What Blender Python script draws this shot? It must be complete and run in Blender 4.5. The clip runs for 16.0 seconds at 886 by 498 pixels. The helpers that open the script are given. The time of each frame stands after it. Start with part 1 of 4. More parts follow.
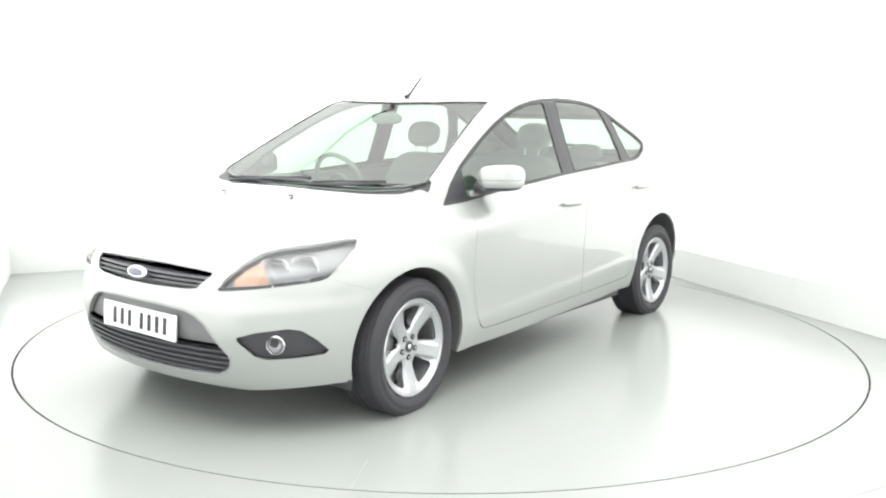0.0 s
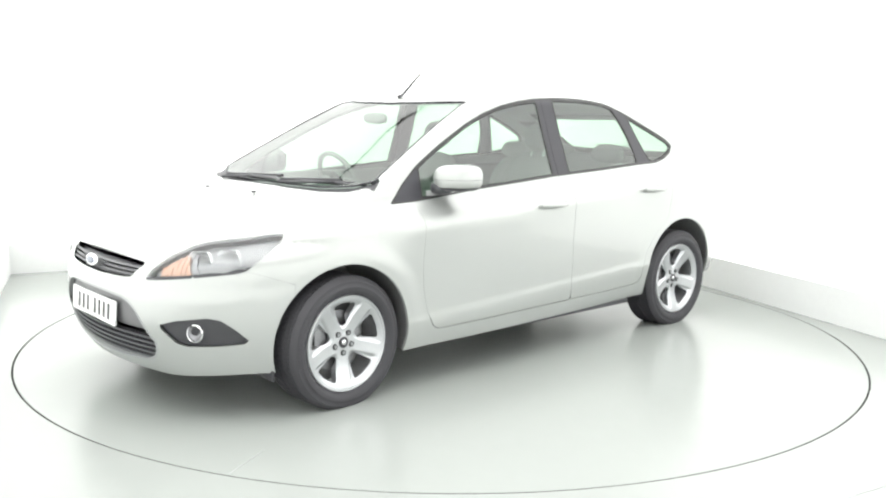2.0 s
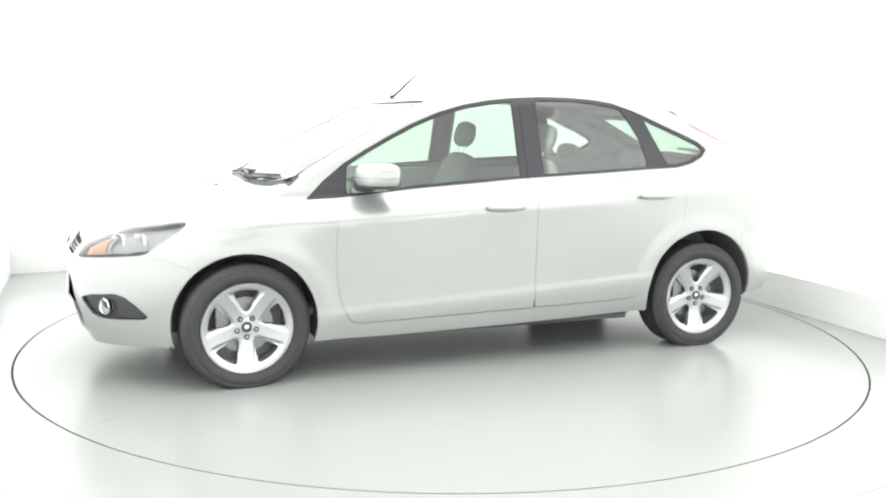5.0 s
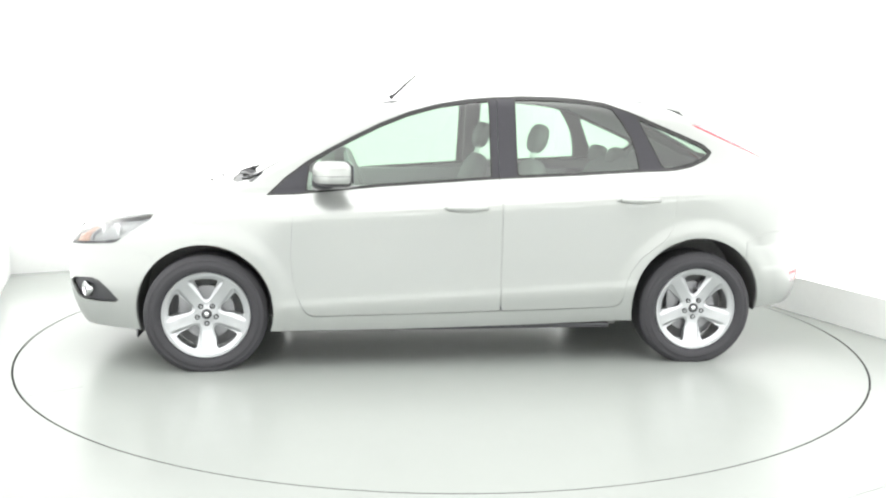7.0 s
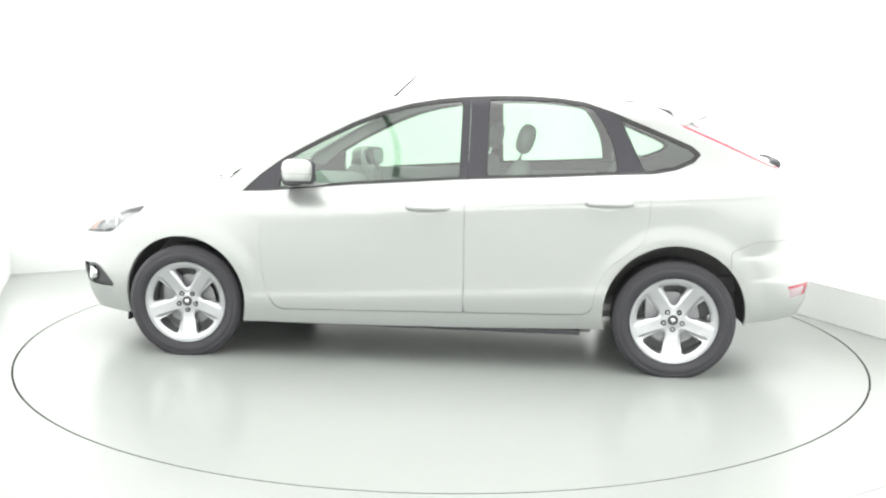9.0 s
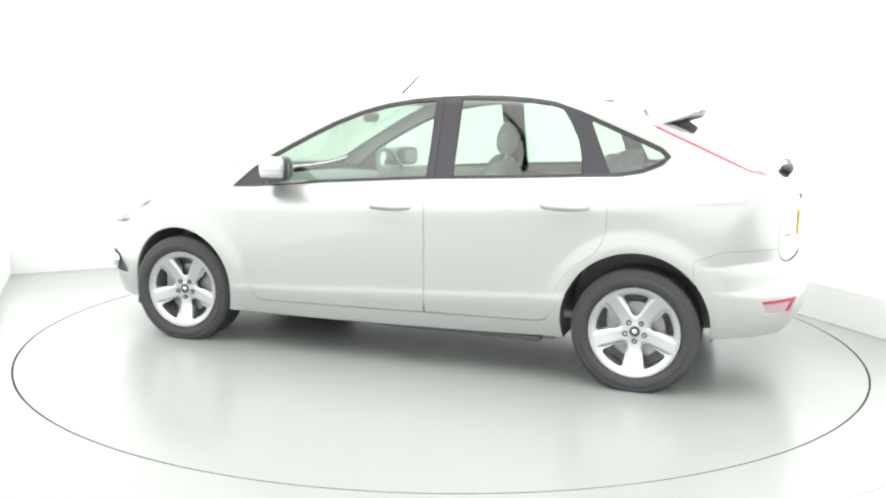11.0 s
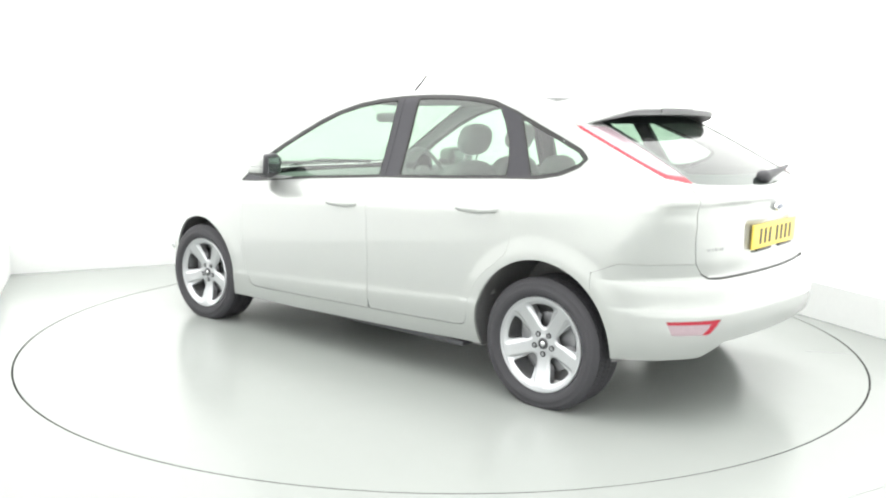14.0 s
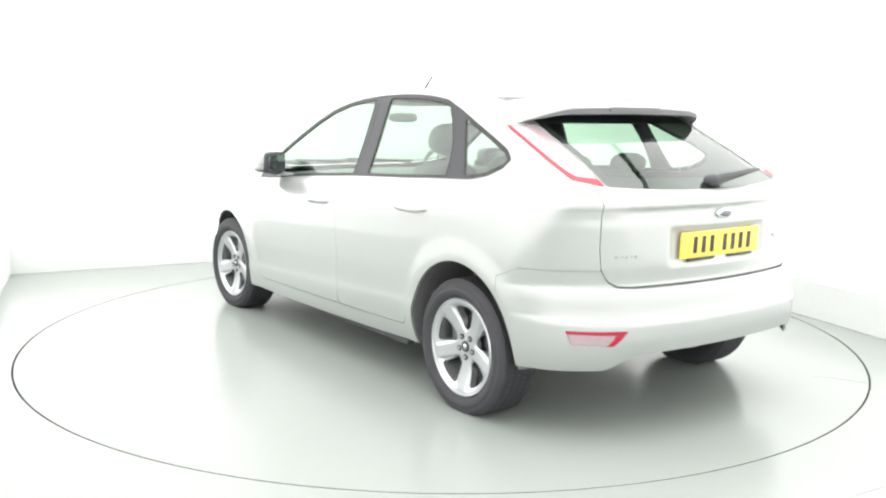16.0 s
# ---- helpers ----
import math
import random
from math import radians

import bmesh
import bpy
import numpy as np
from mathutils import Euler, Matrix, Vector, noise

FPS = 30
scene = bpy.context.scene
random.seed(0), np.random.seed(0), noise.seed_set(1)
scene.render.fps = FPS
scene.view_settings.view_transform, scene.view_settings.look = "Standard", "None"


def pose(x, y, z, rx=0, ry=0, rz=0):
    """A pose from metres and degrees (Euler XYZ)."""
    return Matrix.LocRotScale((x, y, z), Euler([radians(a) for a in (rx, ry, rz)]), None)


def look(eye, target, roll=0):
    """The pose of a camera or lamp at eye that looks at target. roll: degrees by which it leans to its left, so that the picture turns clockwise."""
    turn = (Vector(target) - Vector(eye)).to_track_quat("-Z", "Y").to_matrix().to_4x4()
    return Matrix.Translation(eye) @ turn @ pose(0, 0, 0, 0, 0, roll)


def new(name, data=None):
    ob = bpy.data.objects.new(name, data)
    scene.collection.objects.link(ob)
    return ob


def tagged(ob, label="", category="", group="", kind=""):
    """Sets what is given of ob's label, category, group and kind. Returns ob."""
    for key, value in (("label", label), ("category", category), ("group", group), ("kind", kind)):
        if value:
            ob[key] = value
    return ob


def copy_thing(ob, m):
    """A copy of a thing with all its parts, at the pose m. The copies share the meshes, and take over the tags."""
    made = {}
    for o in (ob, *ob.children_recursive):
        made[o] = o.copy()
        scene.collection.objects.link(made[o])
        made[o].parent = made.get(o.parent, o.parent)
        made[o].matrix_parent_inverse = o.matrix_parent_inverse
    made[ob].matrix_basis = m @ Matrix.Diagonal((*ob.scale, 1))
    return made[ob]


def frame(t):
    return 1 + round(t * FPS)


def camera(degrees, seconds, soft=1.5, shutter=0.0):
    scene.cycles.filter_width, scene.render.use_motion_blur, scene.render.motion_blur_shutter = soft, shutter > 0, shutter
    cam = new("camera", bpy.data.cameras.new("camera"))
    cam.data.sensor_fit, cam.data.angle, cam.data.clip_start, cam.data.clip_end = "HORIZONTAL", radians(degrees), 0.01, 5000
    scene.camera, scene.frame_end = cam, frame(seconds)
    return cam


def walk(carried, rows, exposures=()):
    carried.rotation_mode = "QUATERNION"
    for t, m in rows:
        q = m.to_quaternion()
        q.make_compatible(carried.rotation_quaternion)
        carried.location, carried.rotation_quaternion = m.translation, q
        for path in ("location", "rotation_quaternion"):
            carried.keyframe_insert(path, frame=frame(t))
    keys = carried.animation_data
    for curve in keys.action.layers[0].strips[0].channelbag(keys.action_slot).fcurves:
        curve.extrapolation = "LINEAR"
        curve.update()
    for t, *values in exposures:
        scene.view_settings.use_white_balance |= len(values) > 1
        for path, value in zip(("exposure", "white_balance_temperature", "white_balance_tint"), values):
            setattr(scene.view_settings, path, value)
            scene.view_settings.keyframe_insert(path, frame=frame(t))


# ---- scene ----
# A silver hatchback turns on a studio turntable before a camera that stands still.
cam = camera(53.041, 16.0, soft=2.2)
EYE = pose(0, -5.4716, 1.3600, 81.1695, 0, -0.0167) @ pose(0, 0, 0, 0, 0, 0.7923)
walk(cam, [(0.0, EYE), (16.0, EYE)], exposures=[(0.0, 1.05), (16.0, 1.05)])

# turn of the table in degrees at each second, and the car's place on it
TURN = [(0, 232.95),(0.5, 231.15),(1, 228.39),(1.5, 225.04),(2, 221.50),(3, 214.34),(4, 207.39),(6.5, 189.97),(7.5, 183.11),(8.5, 176.37),(9, 173.03),(11.5, 156.27),(12.5, 149.44),(13.5, 142.66),(14.5, 135.91),(15.5, 129.06),(16, 125.54)]
OFFSET = Vector((*(0.0060, -0.0272), 0.0))
TABLE_R = 2.449

# ---- world and light ----
world = bpy.data.worlds.new("world")
scene.world = world
world.use_nodes = True
world.node_tree.nodes["Background"].inputs["Color"].default_value = (1, 1, 1, 1)
world.node_tree.nodes["Background"].inputs["Strength"].default_value = 0.3


def area(name, m, sx, sy, watts, colour=(1, 1, 1), spread=180):
    data = bpy.data.lights.new(name, "AREA")
    data.shape, data.size, data.size_y, data.energy, data.color = "RECTANGLE", sx, sy, watts, colour
    data.spread = radians(spread)
    ob = new(name, data)
    ob.matrix_world = m
    return ob


area("ceiling_softbox", pose(0.90, -2.45, 3.6, 0, 0, 24), 5.0, 10.8, 195, (1.0, 1.0, 0.985), 135)


# ---- materials ----
def material(name, colour, rough=0.5, metal=0.0, coat=0.0, coat_rough=0.03, vary=0.04, scale=60.0, bump=0.0, emit=0.0, spec=0.5, big=1.5):
    m = bpy.data.materials.new(name)
    m.use_nodes = True
    nt = m.node_tree
    n, l = nt.nodes, nt.links
    p = n["Principled BSDF"]
    tc = n.new("ShaderNodeTexCoord")
    fine, broad = n.new("ShaderNodeTexNoise"), n.new("ShaderNodeTexNoise")
    fine.inputs["Scale"].default_value, broad.inputs["Scale"].default_value = scale, big
    fine.inputs["Detail"].default_value = 4
    for t in (fine, broad):
        l.new(tc.outputs["Object"], t.inputs["Vector"])
    add = n.new("ShaderNodeMath")
    add.operation = "ADD"
    l.new(fine.outputs["Fac"], add.inputs[0]), l.new(broad.outputs["Fac"], add.inputs[1])
    ramp = n.new("ShaderNodeMapRange")
    ramp.inputs["From Min"].default_value, ramp.inputs["From Max"].default_value = 0.6, 1.4
    ramp.inputs["To Min"].default_value, ramp.inputs["To Max"].default_value = 1 - vary, 1 + vary
    l.new(add.outputs[0], ramp.inputs["Value"])
    mix = n.new("ShaderNodeVectorMath")
    mix.operation = "SCALE"
    mix.inputs[0].default_value = colour
    l.new(ramp.outputs[0], mix.inputs["Scale"])
    l.new(mix.outputs[0], p.inputs["Base Color"])
    rr = n.new("ShaderNodeMath")
    rr.operation = "MULTIPLY"
    rr.inputs[1].default_value = rough
    l.new(ramp.outputs[0], rr.inputs[0])
    l.new(rr.outputs[0], p.inputs["Roughness"])
    p.inputs["Metallic"].default_value = metal
    p.inputs["Coat Weight"].default_value = coat
    p.inputs["Coat Roughness"].default_value = coat_rough
    p.inputs["Specular IOR Level"].default_value = spec
    if bump:
        b = n.new("ShaderNodeBump")
        b.inputs["Strength"].default_value, b.inputs["Distance"].default_value = bump, 0.002
        l.new(fine.outputs["Fac"], b.inputs["Height"])
        l.new(b.outputs[0], p.inputs["Normal"])
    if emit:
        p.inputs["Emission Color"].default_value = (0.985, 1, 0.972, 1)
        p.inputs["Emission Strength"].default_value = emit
    return m


def pane(name, tint, face=0.10, gloss=0.02):
    """A thin pane: what lies behind shows through its tint, and it mirrors more at a slant."""
    m = bpy.data.materials.new(name)
    m.use_nodes = True
    n, l = m.node_tree.nodes, m.node_tree.links
    n.remove(n["Principled BSDF"])
    clear, shine, mix = n.new("ShaderNodeBsdfTransparent"), n.new("ShaderNodeBsdfGlossy"), n.new("ShaderNodeMixShader")
    clear.inputs["Color"].default_value = (*tint, 1)
    shine.inputs["Roughness"].default_value = gloss
    # Schlick's rule, alike from both sides, for the two faces of a thin pane
    slope, power, rate = n.new("ShaderNodeLayerWeight"), n.new("ShaderNodeMath"), n.new("ShaderNodeMapRange")
    slope.inputs["Blend"].default_value = 0.5
    power.operation, power.inputs[1].default_value = "POWER", 5.0
    rate.inputs["To Min"].default_value, rate.inputs["To Max"].default_value = face, 1.0
    l.new(slope.outputs["Facing"], power.inputs[0]), l.new(power.outputs[0], rate.inputs["Value"])
    l.new(rate.outputs[0], mix.inputs[0]), l.new(clear.outputs[0], mix.inputs[1]), l.new(shine.outputs[0], mix.inputs[2])
    l.new(mix.outputs[0], n["Material Output"].inputs["Surface"])
    return m


PAINT = material("silver_paint", (0.385, 0.399, 0.386), 0.36, 0.42, 1.0, 0.03, 0.03, 1400)
SHELL = material("dark_underseal", (0.20, 0.20, 0.203), 0.8, vary=0.2)
TRIM = material("black_plastic", (0.045, 0.045, 0.050), 0.45, vary=0.12, bump=0.1, scale=300)
FRAME = material("window_frame_black", (0.042, 0.041, 0.048), 0.32, vary=0.08, spec=0.3)
GREYTRIM = material("grey_plastic", (0.30, 0.31, 0.31), 0.5, vary=0.06, bump=0.06, scale=250)
RUBBER = material("tyre_rubber", (0.045, 0.044, 0.049), 0.75, vary=0.15, bump=0.15, scale=180, spec=0.4)
ALLOY = material("alloy_silver", (0.50, 0.51, 0.525), 0.30, 0.8, 0.6, 0.08, 0.03, 120)
STEEL = material("brake_steel", (0.30, 0.30, 0.31), 0.4, 0.9, vary=0.1)
CHROME = material("chrome", (0.86, 0.87, 0.88), 0.08, 1.0, vary=0.01)
GLASS = pane("window_glass", (0.54, 0.66, 0.57), 0.135)
LENS = pane("clear_lens", (0.90, 0.91, 0.92), 0.085)
AMBER = material("amber_plastic", (0.50, 0.29, 0.20), 0.4, coat=0.2, vary=0.05)
RED = material("red_plastic", (0.36, 0.010, 0.03), 0.4, coat=0.1, vary=0.05)
PINK = material("clear_lamp_reflector", (0.38, 0.29, 0.32), 0.25, 0.2, 0.5, 0.02, vary=0.10)
YELLOW = material("plate_yellow", (0.80, 0.60, 0.10), 0.4, vary=0.02)
WHITE = material("plate_white", (0.82, 0.82, 0.82), 0.4, vary=0.02)
INK = material("plate_black", (0.02, 0.02, 0.02), 0.5, vary=0.02)
FABRIC = material("seat_fabric", (0.31, 0.31, 0.315), 0.9, vary=0.2, bump=0.3, scale=400)
CABIN = material("cabin_plastic", (0.33, 0.335, 0.335), 0.7, vary=0.1, bump=0.1, scale=300)
BLUE = material("badge_blue", (0.15, 0.165, 0.20), 0.3, 0.3, 0.2, vary=0.02)
FLOOR = material("floor_paint", (0.305, 0.322, 0.308), 0.22, vary=0.012, scale=7, spec=0.20, coat=0.0)
# walls give off light of their own, set to fill the room
WALL = material("wall_white_glow", (0.82, 0.82, 0.82), 0.6, vary=0.006, scale=20, emit=0.65)
SKIRT = material("skirting_white", (0.78, 0.79, 0.78), 0.5, vary=0.02, scale=30)
SLAT = material("satin_dark_slat", (0.075, 0.075, 0.082), 0.32, vary=0.05)
PANEL = material("mid_grey_plastic_and_shade", (0.15, 0.15, 0.155), 0.5, vary=0.08, bump=0.06, scale=250)
LAMPGREY = material("lamp_silver", (0.26, 0.265, 0.265), 0.34, 0.3, vary=0.05)
LINING = material("cabin_lining", (0.36, 0.37, 0.36), 0.8, vary=0.06, bump=0.1, scale=300)
MIRROR = material("dim_mirror", (0.22, 0.23, 0.24), 0.06, 1.0, vary=0.01)
BOWL = material("lamp_reflector", (0.82, 0.83, 0.83), 0.22, 0.35, vary=0.03)
DARK = material("gap_dark", (0.03, 0.03, 0.03), 0.8)


# ---- mesh helpers ----
def link(name, data, mat, parent=None, label=""):
    ob = new(name, data)
    data.materials.append(mat)
    if parent:
        ob.parent = parent
    return tagged(ob, label)


def part(name, bm, mat, parent=None, label="", smooth=True):
    me = bpy.data.meshes.new(name)
    bm.normal_update()
    bm.to_mesh(me)
    bm.free()
    if smooth:
        me.shade_smooth()
        me.set_sharp_from_angle(angle=radians(38))
    return link(name, me, mat, parent, label)


def box(cx, cy, cz, sx, sy, sz, bevel=0.0, m=None, seg=2):
    bm = bmesh.new()
    bmesh.ops.create_cube(bm, size=1, matrix=Matrix.LocRotScale((cx, cy, cz), None, (sx, sy, sz)))
    if bevel:
        bmesh.ops.bevel(bm, geom=bm.edges[:], offset=bevel, segments=seg, profile=0.6, affect="EDGES")
    if m:
        bm.transform(m)
    return bm


def join(*bms):
    out = bms[0]
    for b in bms[1:]:
        me = bpy.data.meshes.new("tmp")
        b.to_mesh(me)
        b.free()
        out.from_mesh(me)
        bpy.data.meshes.remove(me)
    return out


def revolve(profile, n, axis="Y", closed=False):
    """Turn (radius, along) pairs round the axis."""
    bm = bmesh.new()
    rings = []
    for k in range(n):
        a = 2 * math.pi * k / n
        ring = []
        for r, h in profile:
            p = (r * math.cos(a), h, r * math.sin(a)) if axis == "Y" else (r * math.cos(a), r * math.sin(a), h)
            ring.append(bm.verts.new(p))
        rings.append(ring)
    m = len(profile)
    for k in range(n):
        a, b = rings[k], rings[(k + 1) % n]
        for i in range(m if closed else m - 1):
            j = (i + 1) % m
            bm.faces.new((a[i], b[i], b[j], a[j]))
    bmesh.ops.remove_doubles(bm, verts=bm.verts, dist=1e-5)
    bmesh.ops.recalc_face_normals(bm, faces=bm.faces)
    return bm


def tube(points, radii, n=8):
    """A round bar along a line of points."""
    bm = bmesh.new()
    pts = [Vector(p) for p in points]
    rings = []
    for i, p in enumerate(pts):
        d = (pts[min(i + 1, len(pts) - 1)] - pts[max(i - 1, 0)]).normalized()
        u = d.orthogonal().normalized()
        v = d.cross(u)
        r = radii[i] if isinstance(radii, (list, tuple)) else radii
        rings.append([bm.verts.new(p + r * (math.cos(2 * math.pi * k / n) * u + math.sin(2 * math.pi * k / n) * v)) for k in range(n)])
    for a, b in zip(rings, rings[1:]):
        best = min(range(n), key=lambda s: (a[0].co - b[s].co).length)
        for k in range(n):
            bm.faces.new((a[k], a[(k + 1) % n], b[(k + 1 + best) % n], b[(k + best) % n]))
    bm.faces.new(rings[0]), bm.faces.new(rings[-1])
    bmesh.ops.recalc_face_normals(bm, faces=bm.faces)
    return bm


def squash(cx, cy, cz, sx, sy, sz, p=2.6):
    """A rounded block."""
    bm = bmesh.new()
    bmesh.ops.create_uvsphere(bm, u_segments=28, v_segments=18, radius=1)
    for v in bm.verts:
        c = v.co
        k = (abs(c.x) ** p + abs(c.y) ** p + abs(c.z) ** p) ** (-1 / p)
        v.co = Vector((cx + sx * c.x * k, cy + sy * c.y * k, cz + sz * c.z * k))
    return bm


# ---- the car's outer form: one smooth field, zero on the skin ----
def curve(xs, ys):
    """Smooth monotone cubic through knots, flat beyond the ends."""
    xs, ys = np.array(xs, float), np.array(ys, float)
    h, d = np.diff(xs), np.diff(ys) / np.diff(xs)
    m = np.zeros(len(xs)); m[0], m[-1] = d[0], d[-1]
    for i in range(1, len(xs) - 1):
        if d[i - 1] * d[i] > 0:
            w1, w2 = 2 * h[i] + h[i - 1], h[i] + 2 * h[i - 1]
            m[i] = (w1 + w2) / (w1 / d[i - 1] + w2 / d[i])
    def f(x):
        x = np.clip(x, xs[0], xs[-1]); i = np.clip(np.searchsorted(xs, x) - 1, 0, len(xs) - 2)
        t = (x - xs[i]) / h[i]
        return ((1 + 2 * t) * (1 - t) ** 2 * ys[i] + t * (1 - t) ** 2 * h[i] * m[i] + t * t * (3 - 2 * t) * ys[i + 1] + t * t * (t - 1) * h[i] * m[i + 1])
    return f

def smax(a, b, k):
    h = np.maximum(k - np.abs(a - b), 0) / k
    return np.maximum(a, b) + h * h * k / 4

top0 = curve([-2.2, -1.62, -1.50, -1.2, -.9, -.6, -.3, 0, .2, .33, .45, .6, .8, 1.0, 1.13, 1.18, 1.22, 1.4, 1.6, 1.8, 2.0, 2.1, 2.2],
             [1.02, 1.33, 1.375, 1.425, 1.465, 1.489, 1.493, 1.48, 1.457, 1.430, 1.378, 1.303, 1.195, 1.085, 1.012, .988, .975, .932, .878, .815, .742, .700, .645])
crown = curve([-2, -1.4, 0, .33, 1.1, 1.3, 2.0], [.11, .10, .09, .08, .05, .07, .10])
front0 = curve([.08, .13, .18, .25, .34, .45, .53, .60, .66, .70, .73, .78], [1.93, 2.015, 2.07, 2.115, 2.146, 2.162, 2.160, 2.145, 2.135, 2.12, 2.09, 2.0])
rear0 = curve([.15, .22, .29, .34, .40, .46, .505, .525, .54, .56, .62, .64, .657, .67, .75, .90, .945, .968, .99, 1.015, 1.045, 1.07, 1.2, 1.36, 1.45],
              [-1.88, -1.98, -2.06, -2.093, -2.112, -2.12, -2.119, -2.112, -2.099, -2.095, -2.087, -2.076, -2.055, -2.052, -2.057, -2.056, -2.052, -2.052, -2.055, -2.035, -2.0, -1.955, -1.705, -1.37, -1.18])
side = curve([-.78, -.68, -.62, -.55, -.480, -.466, -.43, -.30, -.10, -.014, .006, .04, .08, .12, .16, .70],
             [.80, .845, .870, .888, .8985, .8990, .8968, .8995, .9065, .9105, .9065, .885, .838, .792, .774, .578])
plain = curve([-.78, -.68, -.62, -.55, -.45, -.30, -.15, .0, .06, .12, .16, .70], [.80, .845, .870, .886, .896, .905, .908, .895, .862, .795, .774, .578])
fade = curve([-1.75, -1.25, .85, 1.15], [1, 0, 0, 1])
plan = curve([-2.2, -2.0, -1.8, -1.6, -1.3, -.9, -.4, .4, .9, 1.3, 1.55, 1.8, 2.0, 2.2], [.20, .115, .06, .032, .018, .014, .004, .002, .012, .024, .036, .075, .142, .25])
gtaper = curve([-2, -1.45, -1.0, -.3, .3, 1.2], [.09, .065, .045, .015, 0, 0])
ztopk = curve([-2.2, -1.4, .2, .5, 1.1, 1.3, 2.2], [.05, .07, .07, .05, .04, .11, .12])

HANDLES = ((-.030, .878), (-.960, .921))


def crease(x): return .855 - .052 * x

def F(x, y, z):
    y = np.abs(y)
    s = z - crease(x)
    g = np.clip((s - .05) / .1, 0, 1)
    f = fade(x)
    w = side(s) * (1 - f) + plain(s) * f - plan(x) * (1 - g) - gtaper(x) * g
    for hx, hz in ((1.325, .315), (-1.315, .33)):
        r = np.hypot(x - hx, z - hz)
        q = np.clip((r - .385) / .10, 0, 1)
        w = w + .009 * (1 - q * q * (3 - 2 * q)) * (s < .2)
    # dished recess behind each door handle
    for hx, hz in HANDLES:
        w = w - .013 * np.exp(-((x - hx) / .060) ** 4 - ((z - hz) / .034) ** 4)
    fy = (y - w) * .93
    xx = np.clip(x, -2.2, 2.2)
    dz = (top0(xx + .01) - top0(xx - .01)) / .02
    fold = np.clip((y - .62 + .25 * (xx - 1.2)) / .06 + .5, 0, 1)
    fold = .008 * fold * fold * (3 - 2 * fold) * np.clip((xx - 1.16) / .15, 0, 1) * np.clip((1.95 - xx) / .3, 0, 1)
    ft = (z - top0(xx) + crown(xx) * y * y + fold) / np.sqrt(1 + dz * dz)
    e = np.maximum(y - .5, 0)
    zc = np.clip(z, .08, 1.45)
    df = (front0(zc + .01) - front0(zc - .01)) / .02
    ff = (x - front0(zc) + .27 * y * y + 2.5 * e * e) / np.sqrt(1 + np.minimum(df * df, 4) + (.54 * y + 5.0 * e) ** 2)
    dr = (rear0(zc + .01) - rear0(zc - .01)) / .02
    kr = .25 + .75 * np.clip((1.12 - z) / .5, 0, 1)
    groove = .008 * np.exp(-((z - .962) / .017) ** 2) * np.clip((.58 - y) / .12, 0, 1)
    step = lambda q: np.clip(q, 0, 1) ** 2 * (3 - 2 * np.clip(q, 0, 1))
    recess = .011 * step((.335 - y) / .05) * step((.905 - z) / .035) * step((z - .725) / .03)  # around the number plate
    fr = (rear0(zc) + groove + recess + .2 * y * y + 1.5 * kr * e * e - x) / np.sqrt(1 + dr * dr + (.4 * y + 3 * kr * e) ** 2)
    a = smax(fy, ft, ztopk(xx))
    a = smax(a, ff, .07)
    return smax(a, fr, .05)

def grad(p, h=.002):
    x, y, z = p[:, 0], p[:, 1], p[:, 2]
    g = np.stack([F(x + h, y, z) - F(x - h, y, z), F(x, y + h, z) - F(x, y - h, z), F(x, y, z + h) - F(x, y, z - h)], 1)
    return g / np.maximum(np.linalg.norm(g, axis=1, keepdims=True), 1e-9)



